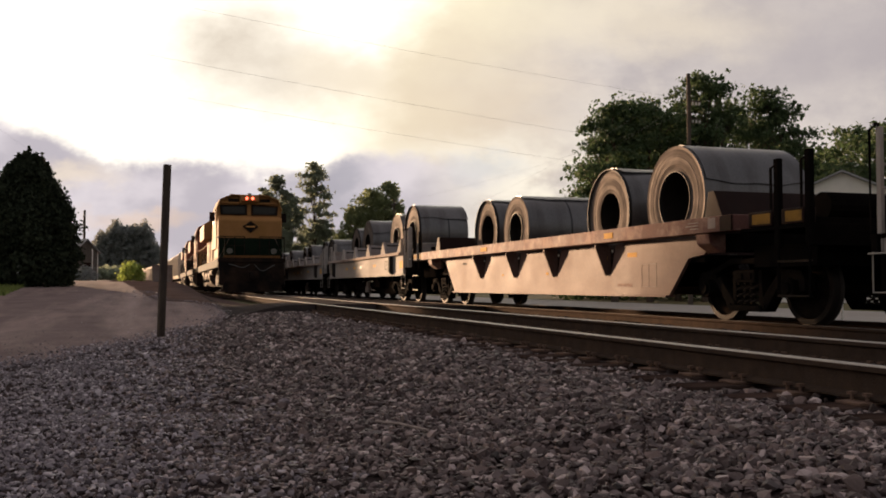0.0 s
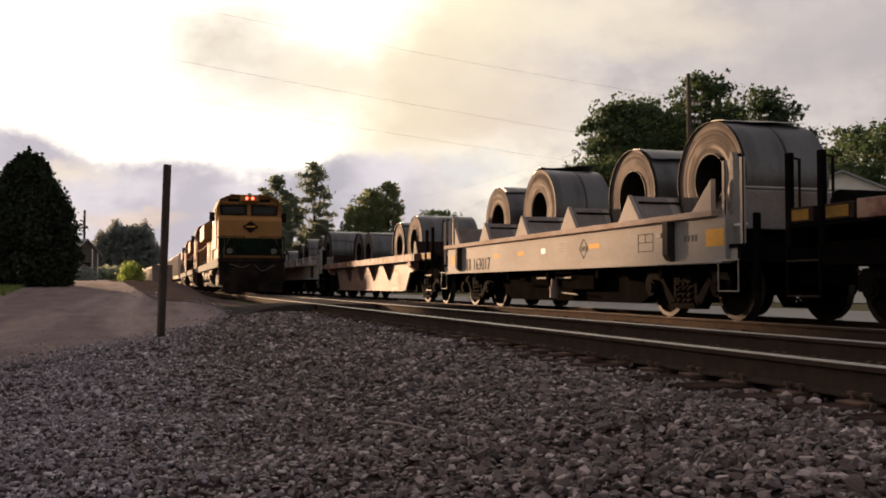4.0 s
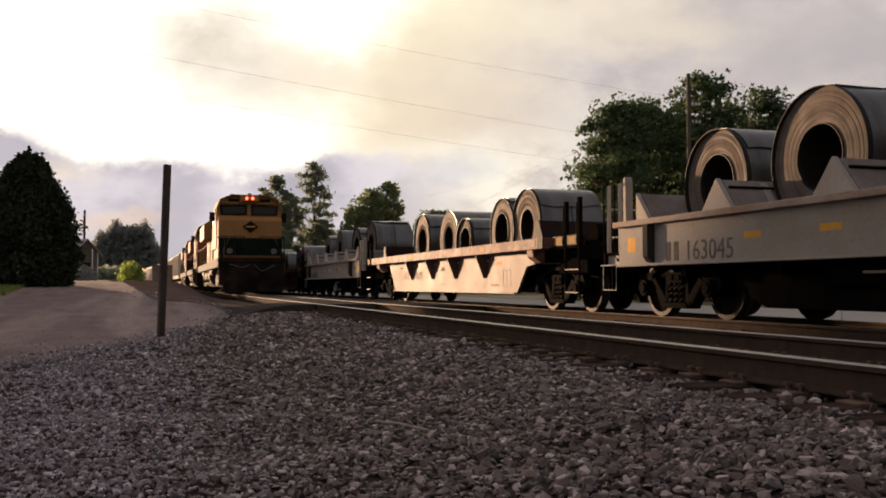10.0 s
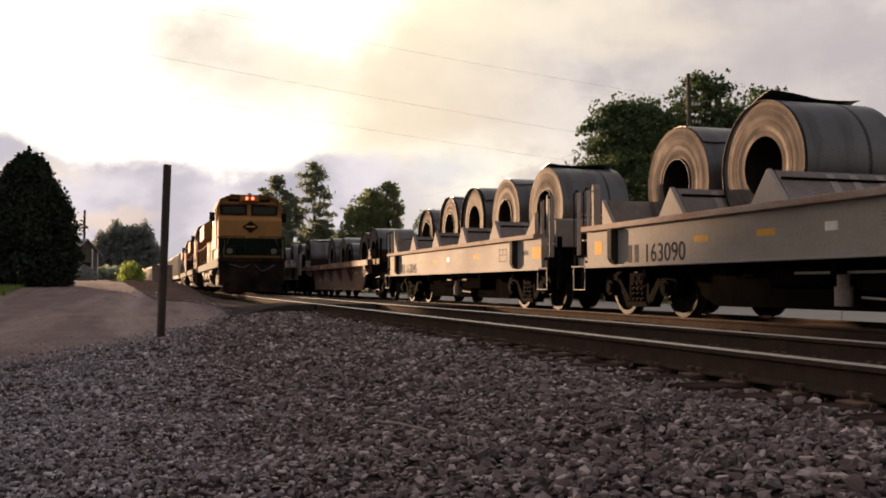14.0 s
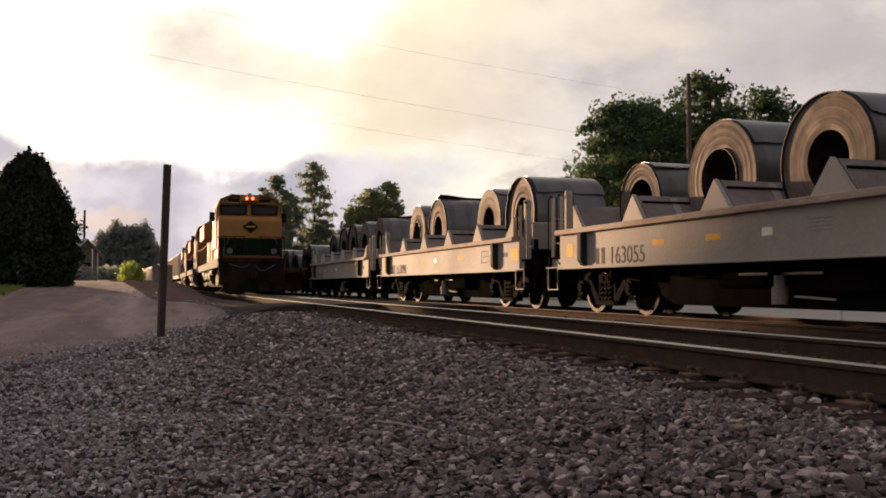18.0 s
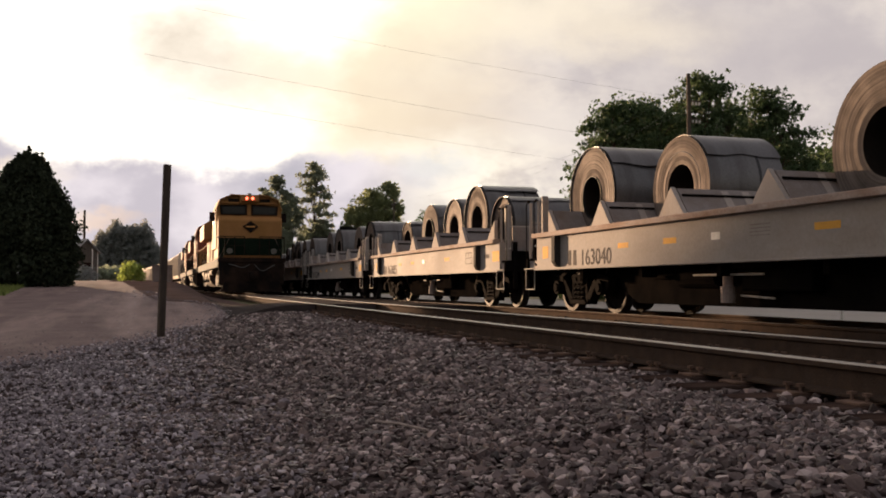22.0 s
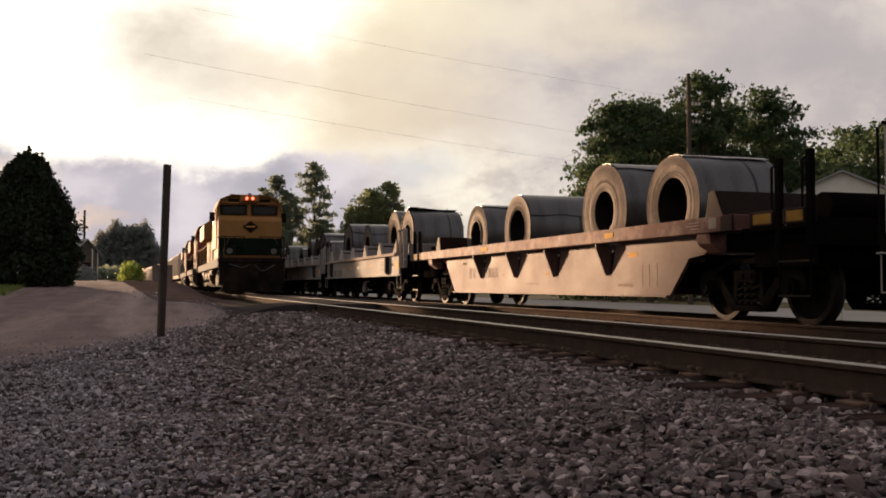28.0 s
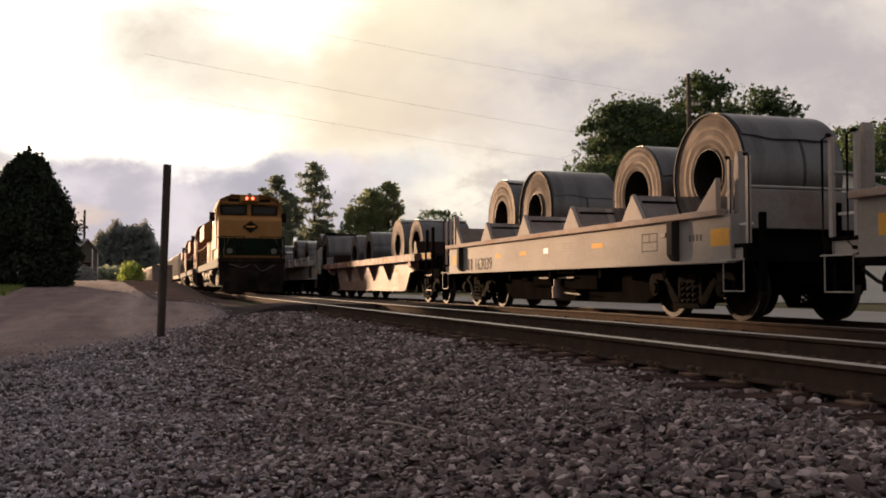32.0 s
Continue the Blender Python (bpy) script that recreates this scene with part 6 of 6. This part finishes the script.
def locomotive(y, body, low, label, first=False):
    """Six-axle road diesel seen nose on: wide nose, cab, long hood, walkways, fuel tank. Local origin under the coupler, nose towards -y."""
    c = empty("locomotive", label, "locomotive", "standing train", m=pose(NEAR_X, y, 0))
    L = 22.0
    bm = bmesh.new()
    box(bm, -1.52, 1.52, 0.5, L - 0.5, 1.30, 1.72, 0.03)
    part("frame", bm, low, c)
    # nose with sloped brow
    bm = bmesh.new()
    prism(bm, [(0.95, 1.72), (0.97, 3.55), (1.15, 3.72), (1.75, 3.80), (3.0, 3.80), (3.0, 1.72)], "x", -1.50, 1.50, 0.06)
    nose = part("nose", bm, body, c)
    bm = bmesh.new()
    prof = [(-1.56, 2.2), (-1.56, 4.10), (-1.36, 4.58), (-0.85, 4.78), (0.85, 4.78), (1.36, 4.58), (1.56, 4.10), (1.56, 2.2)]
    prism(bm, prof, "y", 1.75, 4.6, 0.04)
    cab = part("cab", bm, body, c)
    bm = bmesh.new()
    prism(bm, [(-1.60, 4.08), (-1.40, 4.60), (-0.87, 4.83), (0.87, 4.83), (1.40, 4.60), (1.60, 4.08), (1.56, 4.08), (1.36, 4.57), (0.85, 4.785), (-0.85, 4.785), (-1.36, 4.57), (-1.56, 4.08)], "y", 1.55, 4.7)
    part("cab_roof", bm, body, cab)
    for s in (-1, 1):
        bm = bmesh.new()
        prism(bm, [(s * 0.10, 3.84), (s * 1.36, 3.84), (s * 1.40, 4.32), (s * 0.10, 4.36)], "y", 1.715, 1.755, 0.02)
        wf = part("window_frame", bm, "loco_black", cab)
        bm = bmesh.new()
        prism(bm, [(s * 0.20, 3.92), (s * 1.24, 3.92), (s * 1.28, 4.22), (s * 0.20, 4.27)], "y", 1.70, 1.72)
        part("windscreen", bm, "glass", wf, "dark windscreen")
        bm = bmesh.new()
        box(bm, s * 1.555, s * 1.585, 2.3, 3.1, 3.45, 4.10)
        box(bm, s * 1.555, s * 1.585, 3.25, 4.1, 3.45, 4.10)
        part("side_window", bm, "glass", cab)
        bm = bmesh.new()
        box(bm, s * 1.6, s * 1.85, 2.15, 2.2, 3.55, 4.0)
        tube(bm, [(s * 1.58, 2.18, 3.8), (s * 1.85, 2.18, 3.8)], 0.02)
        part("mirror", bm, "loco_black", cab)
    # roof gear and brow
    for x, h in ((-0.75, 0.10), (0.1, 0.16), (0.62, 0.12)):
        bm = bmesh.new()
        rod(bm, (x, 2.6, 4.78), (x, 2.6, 4.84 + h), 0.09, 10)
        part("roof_aerial", bm, "loco_black", cab)
    bm = bmesh.new()
    box(bm, -1.30, 1.30, 1.60, 1.76, 4.40, 4.47, 0.015)
    part("brow", bm, body, cab)
    bm = bmesh.new()
    box(bm, -0.45, 0.45, 1.42, 1.78, 4.48, 4.80, 0.05)
    hl = part("headlight_box", bm, body, cab)
    for x in (-0.14, 0.14):
        bm = bmesh.new()
        rod(bm, (x, 1.42, 4.64), (x, 1.38, 4.64), 0.065, 16)
        part("headlight", bm, "lamp_red" if first else "lens", hl, "lit red lamp" if first else "")
    for s in (-1, 1):
        bm = bmesh.new()
        box(bm, s * 0.5, s * 1.0, 1.70, 1.78, 4.46, 4.64, 0.02)
        part("number_board", bm, "loco_black", cab)
    if first:
        bm = bmesh.new()
        prism(bm, [(0, 3.0), (0.37, 3.28), (0, 3.56), (-0.37, 3.28)], "y", 0.90, 0.955)
        d = part("diamond_emblem", bm, "loco_black", nose, "plain dark diamond on the nose")
        d.location = (0, 0, -0.04)
        bm = bmesh.new()
        prism(bm, [(-0.2, 3.205), (0.2, 3.205), (0.2, 3.275), (-0.2, 3.275)], "y", 0.89, 0.902)
        part("emblem_bar", bm, "orange", nose)
    # lower nose, anticlimber and pilot
    bm = bmesh.new()
    box(bm, -1.50, 1.50, 0.90, 1.0, 1.75, 2.70, 0.03)
    part("lower_nose", bm, low, nose, "dark green lower nose")
    bm = bmesh.new()
    box(bm, -0.35, 0.35, 0.86, 0.92, 1.75, 2.6, 0.02)
    part("nose_door", bm, low, nose)
    bm = bmesh.new()
    box(bm, -1.56, 1.56, 0.12, 1.2, 1.52, 1.72, 0.03)
    part("walkway", bm, "loco_black", c)
    bm = bmesh.new()
    box(bm, -1.30, 1.30, 0.10, 0.13, 1.73, 1.84)
    part("end_stripe", bm, "stripe_dull" if first else "loco_black", c, "orange stripe across the end platform" if first else "")
    bm = bmesh.new()
    box(bm, -1.52, 1.52, 0.18, 0.34, 0.45, 1.55, 0.03)
    prism(bm, [(-1.45, 0.14), (1.45, 0.14), (1.25, 0.62), (-1.25, 0.62)], "y", -0.1, 0.2)
    part("pilot", bm, "loco_black", c, "black pilot and plough")
    bm = bmesh.new()
    box(bm, -0.12, 0.12, -0.35, 0.2, 0.78, 1.02, 0.03)
    box(bm, -0.22, 0.22, -0.62, -0.3, 0.72, 1.08, 0.05)
    part("coupler", bm, "loco_black", c)
    for s in (-1, 1):
        bm = bmesh.new()
        tube(bm, [(s * (0.12 + 0.95 * k / 9), 0.13, 1.42 - (0.12 + 0.16 * (s > 0)) * math.sin(math.pi * k / 9) - 0.05 * math.sin(2 * math.pi * k / 9)) for k in range(10)], 0.022)
        part("brake_hose", bm, "hose" if first else "rubber", c, "grey looped hose" if first else "")
        bm = bmesh.new()
        tube(bm, [(s * 1.05, 0.12, 2.66), (s * 1.5, 0.2, 1.72), (s * 1.56, 0.3, 0.9)], 0.022)
        part("stair_handrail", bm, "loco_grey", c)
        bm = bmesh.new()
        rod(bm, (s * 1.02, 0.14, 2.05), (s * 1.02, 0.28, 2.05), 0.13, 14)
        part("ditch_light", bm, "ditch", c)
        bm = bmesh.new()
        for k, x in enumerate((0.35, 0.8, 1.25, 1.5)):
            tube(bm, [(s * x, 0.14, 1.72), (s * x, 0.14, 2.72)], 0.022)
        tube(bm, [(s * 0.35, 0.14, 2.72), (s * 1.5, 0.14, 2.72), (s * 1.54, 1.6, 2.72)], 0.022)
        tube(bm, [(s * 0.35, 0.14, 2.3), (s * 1.5, 0.14, 2.3)], 0.015)
        part("front_handrail", bm, "loco_black", c)
        bm = bmesh.new()
        for k in range(4):
            box(bm, s * 1.25, s * 1.56, 0.30 + 0.12 * k, 0.62 + 0.12 * k, 0.42 + 0.32 * k, 0.45 + 0.32 * k)
        part("steps", bm, "loco_black", c)
        bm = bmesh.new()
        for k in range(9):
            y1 = 5.0 + 1.9 * k
            tube(bm, [(s * 1.5, y1, 1.72), (s * 1.5, y1, 2.72)], 0.02)
        tube(bm, [(s * 1.5, 5.0, 2.72), (s * 1.5, 20.4, 2.72)], 0.02)
        part("side_handrail", bm, "loco_yellow" if first else "loco_black", c)
    bm = bmesh.new()
    prism(bm, [(-0.95, 1.72), (-0.95, 3.95), (-0.7, 4.25), (0.7, 4.25), (0.95, 3.95), (0.95, 1.72)], "y", 4.6, L - 1.0, 0.04)
    hood = part("hood", bm, body, c)
    for k in range(8):
        bm = bmesh.new()
        for s in (-1, 1):
            box(bm, s * 0.95, s * 0.97, 5.2 + 1.6 * k, 6.5 + 1.6 * k, 1.9, 3.5, 0.01)
        part("hood_door", bm, low if k % 2 else body, hood)
    bm = bmesh.new()
    prism(bm, [(-1.45, 3.30), (-1.45, 4.25), (-1.0, 4.55), (1.0, 4.55), (1.45, 4.25), (1.45, 3.30)], "y", L - 6.5, L - 1.4, 0.04)
    part("radiator", bm, body, hood)
    bm = bmesh.new()
    prism(bm, [(-1.3, 3.5), (-1.3, 4.3), (-0.8, 4.6), (0.8, 4.6), (1.3, 4.3), (1.3, 3.5)], "y", 6.0, 8.5, 0.04)
    part("dynamic_brake_housing", bm, low, hood)
    bm = bmesh.new()
    box(bm, -0.4, 0.4, 10.5, 12.0, 4.2, 4.55, 0.05)
    part("exhaust_stack", bm, "loco_black", hood)
    bm = bmesh.new()
    prism(bm, [(-1.42, 1.25), (-1.52, 1.05), (-1.5, 0.8), (-1.38, 0.55), (-1.1, 0.35), (1.1, 0.35), (1.38, 0.55), (1.5, 0.8), (1.52, 1.05), (1.42, 1.25)], "y", 8.0, 14.0, 0.05)
    tank = part("fuel_tank", bm, "loco_grey", c, "grimy fuel tank")
    for y0 in (9.2, 11.0, 12.8):
        for s in (-1, 1):
            part("tank_strap", box(bmesh.new(), s * 1.40, s * 1.545, y0 - 0.05, y0 + 0.05, 0.62, 1.2, 0.01), "loco_black", tank)
    for s in (-1, 1):
        for y0, y1 in ((6.3, 7.9), (14.2, 16.0)):
            part("air_reservoir", rod(bmesh.new(), (s * 1.35, y0, 1.12), (s * 1.35, y1, 1.12), 0.16, 12), "loco_grey", c)
    loco_truck(c, 4.2)
    loco_truck(c, L - 4.2)
    return c


locomotive(LOCO_Y, "loco_yellow", "loco_green", "yellow and green diesel locomotive standing with lit red lamps", True)
locomotive(LOCO_Y + 22.6, "loco_red", "loco_black", "faded red-brown diesel locomotive coupled behind the yellow one")
locomotive(LOCO_Y + 45.2, "loco_red", "loco_black", "faded red-brown diesel locomotive coupled behind the yellow one")


def hopper(y):
    c = empty("hopper_car", "tan covered hopper car with ribbed sides", "freight car", "standing train", m=pose(NEAR_X, y, 0))
    bm = bmesh.new()
    prism(bm, [(-1.3, 1.2), (-1.52, 1.7), (-1.55, 3.9), (-1.1, 4.45), (1.1, 4.45), (1.55, 3.9), (1.52, 1.7), (1.3, 1.2)], "y", 1.2, 16.4, 0.05)
    part("body", bm, "hopper", c)
    for k in range(9):
        bm = bmesh.new()
        box(bm, -1.62, -1.52, 1.6 + 1.8 * k, 1.72 + 1.8 * k, 1.6, 3.95)
        part("rib", bm, "hopper", c)
    for k in range(3):
        bm = bmesh.new()
        yy = 4.0 + 4.6 * k
        prism(bm, [(yy - 1.9, 1.3), (yy - 0.4, 0.4), (yy + 0.4, 0.4), (yy + 1.9, 1.3)], "x", -1.0, 1.0)
        part("discharge_bay", bm, "hopper", c)
    bm = bmesh.new()
    box(bm, -1.5, 1.5, 0.2, 17.4, 1.0, 1.25, 0.02)
    part("underframe", bm, "under", c)
    bm = bmesh.new()
    box(bm, -0.5, 0.5, 1.4, 16.2, 4.5, 4.6)
    part("roof_walk", bm, "pale", c)
    for e, yy in ((-1, 0.25), (1, 17.35)):
        bm = bmesh.new()
        for s in (-1, 1):
            for z in (1.4, 1.8, 2.2, 2.6, 3.0, 3.4, 3.8):
                tube(bm, [(s * 1.0, yy, z), (s * 1.45, yy, z)], 0.02)
            tube(bm, [(s * 1.0, yy, 1.2), (s * 1.0, yy, 4.2)], 0.02)
            tube(bm, [(s * 1.45, yy, 1.2), (s * 1.45, yy, 4.2)], 0.02)
        part("end_ladder", bm, "pale", c)
    truck(c, 2.2)
    truck(c, 15.4)
    return c


h0 = hopper(LOCO_Y + 68.0)
h0.matrix_basis = pose(NEAR_X + bend(LOCO_Y + 68.0), LOCO_Y + 68.0, 0, 0, 0, 1.0)
for k in range(1, 11):
    yk = LOCO_Y + 68.0 + 17.9 * k
    copy_thing(h0, pose(NEAR_X + bend(yk), yk, 0, 0, 0, math.degrees(math.atan(2 * 2.6e-4 * max(0, yk + 9 - 86)))))

# ---- lineside things ----
bm = bmesh.new()
bx0, by0 = at_view(bearing(285), 15.0)
bz = ground_z(bx0, by0) - 0.20
prism(bm, [(-0.055, -0.045), (0.05, -0.055), (0.056, 0.045), (-0.05, 0.05)], "z", 0, 3.0)
post = solid("marker_post", bm, "post", "weathered leaning wooden post at the edge of the stone", "post")
post.matrix_world = pose(bx0, by0, bz, 0, 1.55, 17)


def pole(u, dep, top, label, r=0.13, arms=True, lean=0.0, brackets=False):
    x, y = at_view(bearing(u), dep)
    z0 = ground_z(x, y) - 0.05
    h = (506 - top) / 1650 * dep + 0.42 - z0
    c = empty("utility_pole", label, "utility pole", m=pose(x, y, z0, 0, lean, 0))
    bm = bmesh.new()
    rod(bm, (0, 0, 0), (0, 0, h), r, 12, r * 0.75)
    part("shaft", bm, "pole", c)
    if brackets:
        for drop, reach in ((1.25, 0.62), (2.05, 0.5)):
            bm = bmesh.new()
            box(bm, 0.0, reach, -0.04, 0.04, h - drop, h - drop + 0.07)
            br = part("bracket", bm, "pole", c)
            for k in range(3):
                bm = bmesh.new()
                rod(bm, (0.2 + 0.17 * k, 0, h - drop - 0.14), (0.2 + 0.17 * k, 0, h - drop), 0.05, 8)
                part("insulator", bm, "lens", br)
    if arms:
        bm = bmesh.new()
        box(bm, -0.06, 0.06, -1.1, 1.1, h - 0.75, h - 0.63)
        part("crossarm", bm, "pole", c)
        for k in (-1.0, -0.5, 0.5, 1.0):
            bm = bmesh.new()
            rod(bm, (0, k, h - 0.63), (0, k, h - 0.47), 0.045, 8)
            part("insulator", bm, "lens", c)
    return x, y, z0 + h


def wire(a, b, sag, r=0.003, label="thin black overhead wire", material="wire"):
    bm = bmesh.new()
    pts = []
    for i in range(25):
        f = i / 24
        p = Vector(a).lerp(Vector(b), f)
        p.z -= sag * 4 * f * (1 - f)
        pts.append(p)
    tube(bm, pts, r, 5)
    solid("overhead_wire", bm, material, label, "wire")


def sky_point(u, v, dep):
    x, y = at_view(bearing(u), dep)
    return (x, y, 0.42 + (506 - v) / 1650 * dep)


px1, py1, pz1 = pole(1222, 41, 128, "tall weathered utility pole by the trees", 0.115, False, 0.0, True)
pole(148, 95, 372, "far utility pole beside the lane", 0.14)
lx, ly_, lz = pole(75, 66, 280, "utility pole behind the dark cedar", 0.12, False)
pole(697, 112, 352, "utility pole down the line", 0.13)
wire(sky_point(340, 10, 30), sky_point(1250, 178, 46), 0.15)
wire(sky_point(250, 92, 30), sky_point(1250, 268, 46), 0.15)
wire(sky_point(330, 172, 30), sky_point(1250, 316, 46), 0.15)
# grey where other wires are black: light on them is put into the colour
for v1, k in ((235, 0), (260, 1), (205, 2)):
    wire((px1, py1, pz1 - 0.5 - 0.6 * k), sky_point(740, min(478, (v1 + 45) * 2 - 150), 52), 0.3, 0.0024, "thin overhead wire, coloured grey as if lit", "pale")
wire(sky_point(-60, 185, 50), (lx, ly_, lz - 0.1), 0.1)

# shed with a ribbed gable, half hidden by the trees
sx, sy = at_view(bearing(1492), 46)
shed = empty("shed", "pale shed with vertical siding and a low gable", "shed", m=pose(sx, sy, ground_z(sx, sy), 0, 0, -34))
bm = bmesh.new()
prism(bm, [(-3.2, 0), (3.2, 0), (3.2, 5.0), (0, 6.45), (-3.2, 5.0)], "y", 0, 8)
wall = part("wall", bm, "siding", shed)
for k in range(26):
    bm = bmesh.new()
    x = -3.1 + 0.25 * k
    box(bm, x - 0.03, x + 0.03, -0.03, 0.0, 0, 4.95 + (3.2 - abs(x)) * 0.45)
    part("batten", bm, "siding", wall)
for s in (-1, 1):
    bm = bmesh.new()
    prism(bm, [(s * 3.5, 4.87), (s * 3.5, 4.97), (0, 6.56), (0, 6.46)], "y", -0.3, 8.3)
    part("roof_slope", bm, "roof", shed)

# buildings at the end of the lane and beyond the hoppers
cx, cy = at_view(bearing(290), 340)
chapel = empty("hall", "grey-roofed hall with a small cupola beyond the hoppers", "building", m=pose(cx, cy, ground_z(cx, cy), 0, 0, 12))
bm = bmesh.new()
prism(bm, [(-7, 0), (7, 0), (7, 5.4), (0, 9.2), (-7, 5.4)], "y", 0, 14)
part("wall", bm, "siding", chapel)
bm = bmesh.new()
prism(bm, [(-7.4, 5.1), (0, 9.2), (7.4, 5.1), (7.4, 5.4), (0, 9.5), (-7.4, 5.4)], "y", -0.4, 14.4)
roof = part("roof", bm, "roof", chapel)
bm = bmesh.new()
box(bm, -2.6, -1.2, 1.0, 2.4, 8.0, 10.6, 0.05)
prism(bm, [(-2.8, 10.6), (-1.0, 10.6), (-1.9, 12.2)], "y", 0.8, 2.6)
part("cupola", bm, "roof", roof)
# small brown house at the end of the lane
ux, uy = at_view(bearing(152), 92)
house = empty("house", "small brown boarded house with a pale roof edge", "house", m=pose(ux, uy, ground_z(ux, uy) - 0.1, 0, 0, 30))
bm = bmesh.new()
prism(bm, [(-1.15, 0), (1.15, 0), (1.15, 3.0), (0, 4.1), (-1.15, 3.0)], "y", 0, 5)
hw = part("wall", bm, "barn", house)
for k in range(9):
    bm = bmesh.new()
    box(bm, -1.1 + 0.27 * k, -1.06 + 0.27 * k, -0.02, 0.0, 0, 3.0)
    part("batten", bm, "barn", hw)
for s in (-1, 1):
    bm = bmesh.new()
    prism(bm, [(s * 1.45, 2.78), (s * 1.45, 2.90), (0, 4.26), (0, 4.14)], "y", -0.3, 5.3)
    part("roof_slope", bm, "roof", house)
    bm = bmesh.new()
    box(bm, s * 1.15, s * 1.22, -0.05, 0.05, 0, 2.95)
    part("corner_board", bm, "siding", house, "white corner board")
bm = bmesh.new()
box(bm, -0.4, 0.5, -0.03, 0.0, 0.9, 1.9)
part("window", bm, "glass", house)
thicket("bush", 128, 170, 88, 478, "low brownish bush at the end of the lane", "leaf_haze", 47, 200, 0.12, 0.3)
hx, hy = at_view(bearing(163), 88)
bm = bmesh.new()
rod(bm, (0, 0, 0), (0, 0, 3.0), 0.05, 8)
sp = solid("sign_post", bm, "siding", "thin white post catching the sun by the lane", "post")
sp.location = (hx, hy, ground_z(hx, hy))


def car_thing(label):
    """A road car seen head on from far off; nose towards -y."""
    c = empty("car", label, "car")
    bm = bmesh.new()
    prism(bm, [(0.0, 0.35), (0.0, 0.75), (0.25, 0.9), (1.2, 1.0), (1.9, 1.5), (3.5, 1.5), (4.2, 1.05), (4.5, 0.9), (4.5, 0.35)], "x", -0.88, 0.88, 0.06)
    part("body", bm, "van", c)
    bm = bmesh.new()
    prism(bm, [(1.28, 1.03), (1.88, 1.45), (1.90, 1.45), (1.32, 1.0)], "x", -0.75, 0.75)
    part("windscreen", bm, "glass", c)
    for s in (-1, 1):
        bm = bmesh.new()
        rod(bm, (s * 0.62, 0.02, 0.70), (s * 0.62, -0.03, 0.70), 0.12, 12)
        part("headlamp", bm, "lamp_white", c, "lit headlamp")
        for y in (0.85, 3.55):
            bm = bmesh.new()
            rod(bm, (s * 0.68, y, 0.32), (s * 0.88, y, 0.32), 0.32, 18)
            part("wheel", bm, "rubber", c)
    return c


ROAD_CAR = car_thing("dark car with lit headlamps coming down the lane")
parked = copy_thing(ROAD_CAR, Matrix.Identity(4))
tagged(parked, "dark car parked behind the cedar", "car")
for o in parked.children:
    if o.name.startswith("headlamp"):
        o.data = o.data.copy()
        o.data.materials.clear()
        o.data.materials.append(M["lens"])
        o["label"] = "unlit headlamp"
qx, qy = at_view(bearing(2), 52)
parked.matrix_basis = pose(qx, qy, ground_z(qx, qy), 0, 0, 70)
qx, qy = at_view(bearing(150), 92)
other = copy_thing(parked, pose(qx, qy, ground_z(qx, qy), 0, 0, 80))
tagged(other, "dark car parked at the end of the lane", "car")

# grey equipment cabinet on the bank
bm = bmesh.new()
box(bm, -0.5, 0.5, -0.35, 0.35, -0.1, 0.82, 0.03)
box(bm, -0.53, 0.53, -0.38, 0.38, 0.82, 0.86, 0.01)
cab_x, cab_y = at_view(bearing(287), 48)
cabinet = solid("equipment_cabinet", bm, "grey_dark", "grey steel equipment cabinet on the dirt bank", "cabinet")
cabinet.location = (cab_x, cab_y, ground_z(cab_x, cab_y) + 0.02)

# lawn edge by the cedar, with blades
rnd = random.Random(9)
gv, gf = [], []
for _ in range(9000):
    u, dep = rnd.uniform(-60, 140), rnd.uniform(30, 44)
    x, y = at_view(bearing(u), dep)
    if u > 10 + (dep - 30) * 5.5:
        continue
    z, a, h = ground_z(x, y), rnd.uniform(0, 3.14), rnd.uniform(0.08, 0.2)
    k = len(gv)
    gv += [(x - 0.03 * math.cos(a), y - 0.03 * math.sin(a), z), (x + 0.03 * math.cos(a), y + 0.03 * math.sin(a), z), (x + rnd.uniform(-0.05, 0.05), y + rnd.uniform(-0.05, 0.05), z + h)]
    gf.append((k, k + 1, k + 2))
tagged(new("grass", raw("grass", gv, gf, "grass")), "strip of sunlit green grass by the lane", "grass", kind="stuff")

bm = bmesh.new()
rod(bm, (0, 0, 0), (0, 0, 0.62), 0.03, 8)
d = solid("bollard", bm, "white", "thin white marker post at the lot's edge", "post")
vx, vy = at_view(bearing(1489), 20.6)
d.location = (vx, vy, -0.42)


def motions():
    """The coil train rolls away at a steady speed, the clouds drift, a road car comes down the lane."""
    for ob, x, y, z in TRAIN:
        walk(ob, [(0.0, pose(x, y, z)), (32.0, pose(x, y + SPEED * 32.0, z))])
    step = 0.15
    turn = math.degrees(SPEED * step / 0.457)
    n = int(32.0 / step) + 1
    for ob, *_ in TRAIN:
        for o in ob.children_recursive:
            if o.name.startswith("wheelset"):
                base = o.location.copy()
                walk(o, [(i * step, pose(*base, -turn * i)) for i in range(n + 1)])
    walk(sky, [(0.0, pose(*EYE, 0, 0, -YAW)), (32.0, pose(*EYE, 0, 0, -YAW + 4.4))])
    a, b = at_view(bearing(176), 290), at_view(bearing(187), 175)
    walk(ROAD_CAR, [(0.0, pose(a[0], a[1], ground_z(*a) + 0.02, 0, 0, 8)), (32.0, pose(b[0], b[1], ground_z(*b) + 0.02, 0, 0, 8))])


motions()
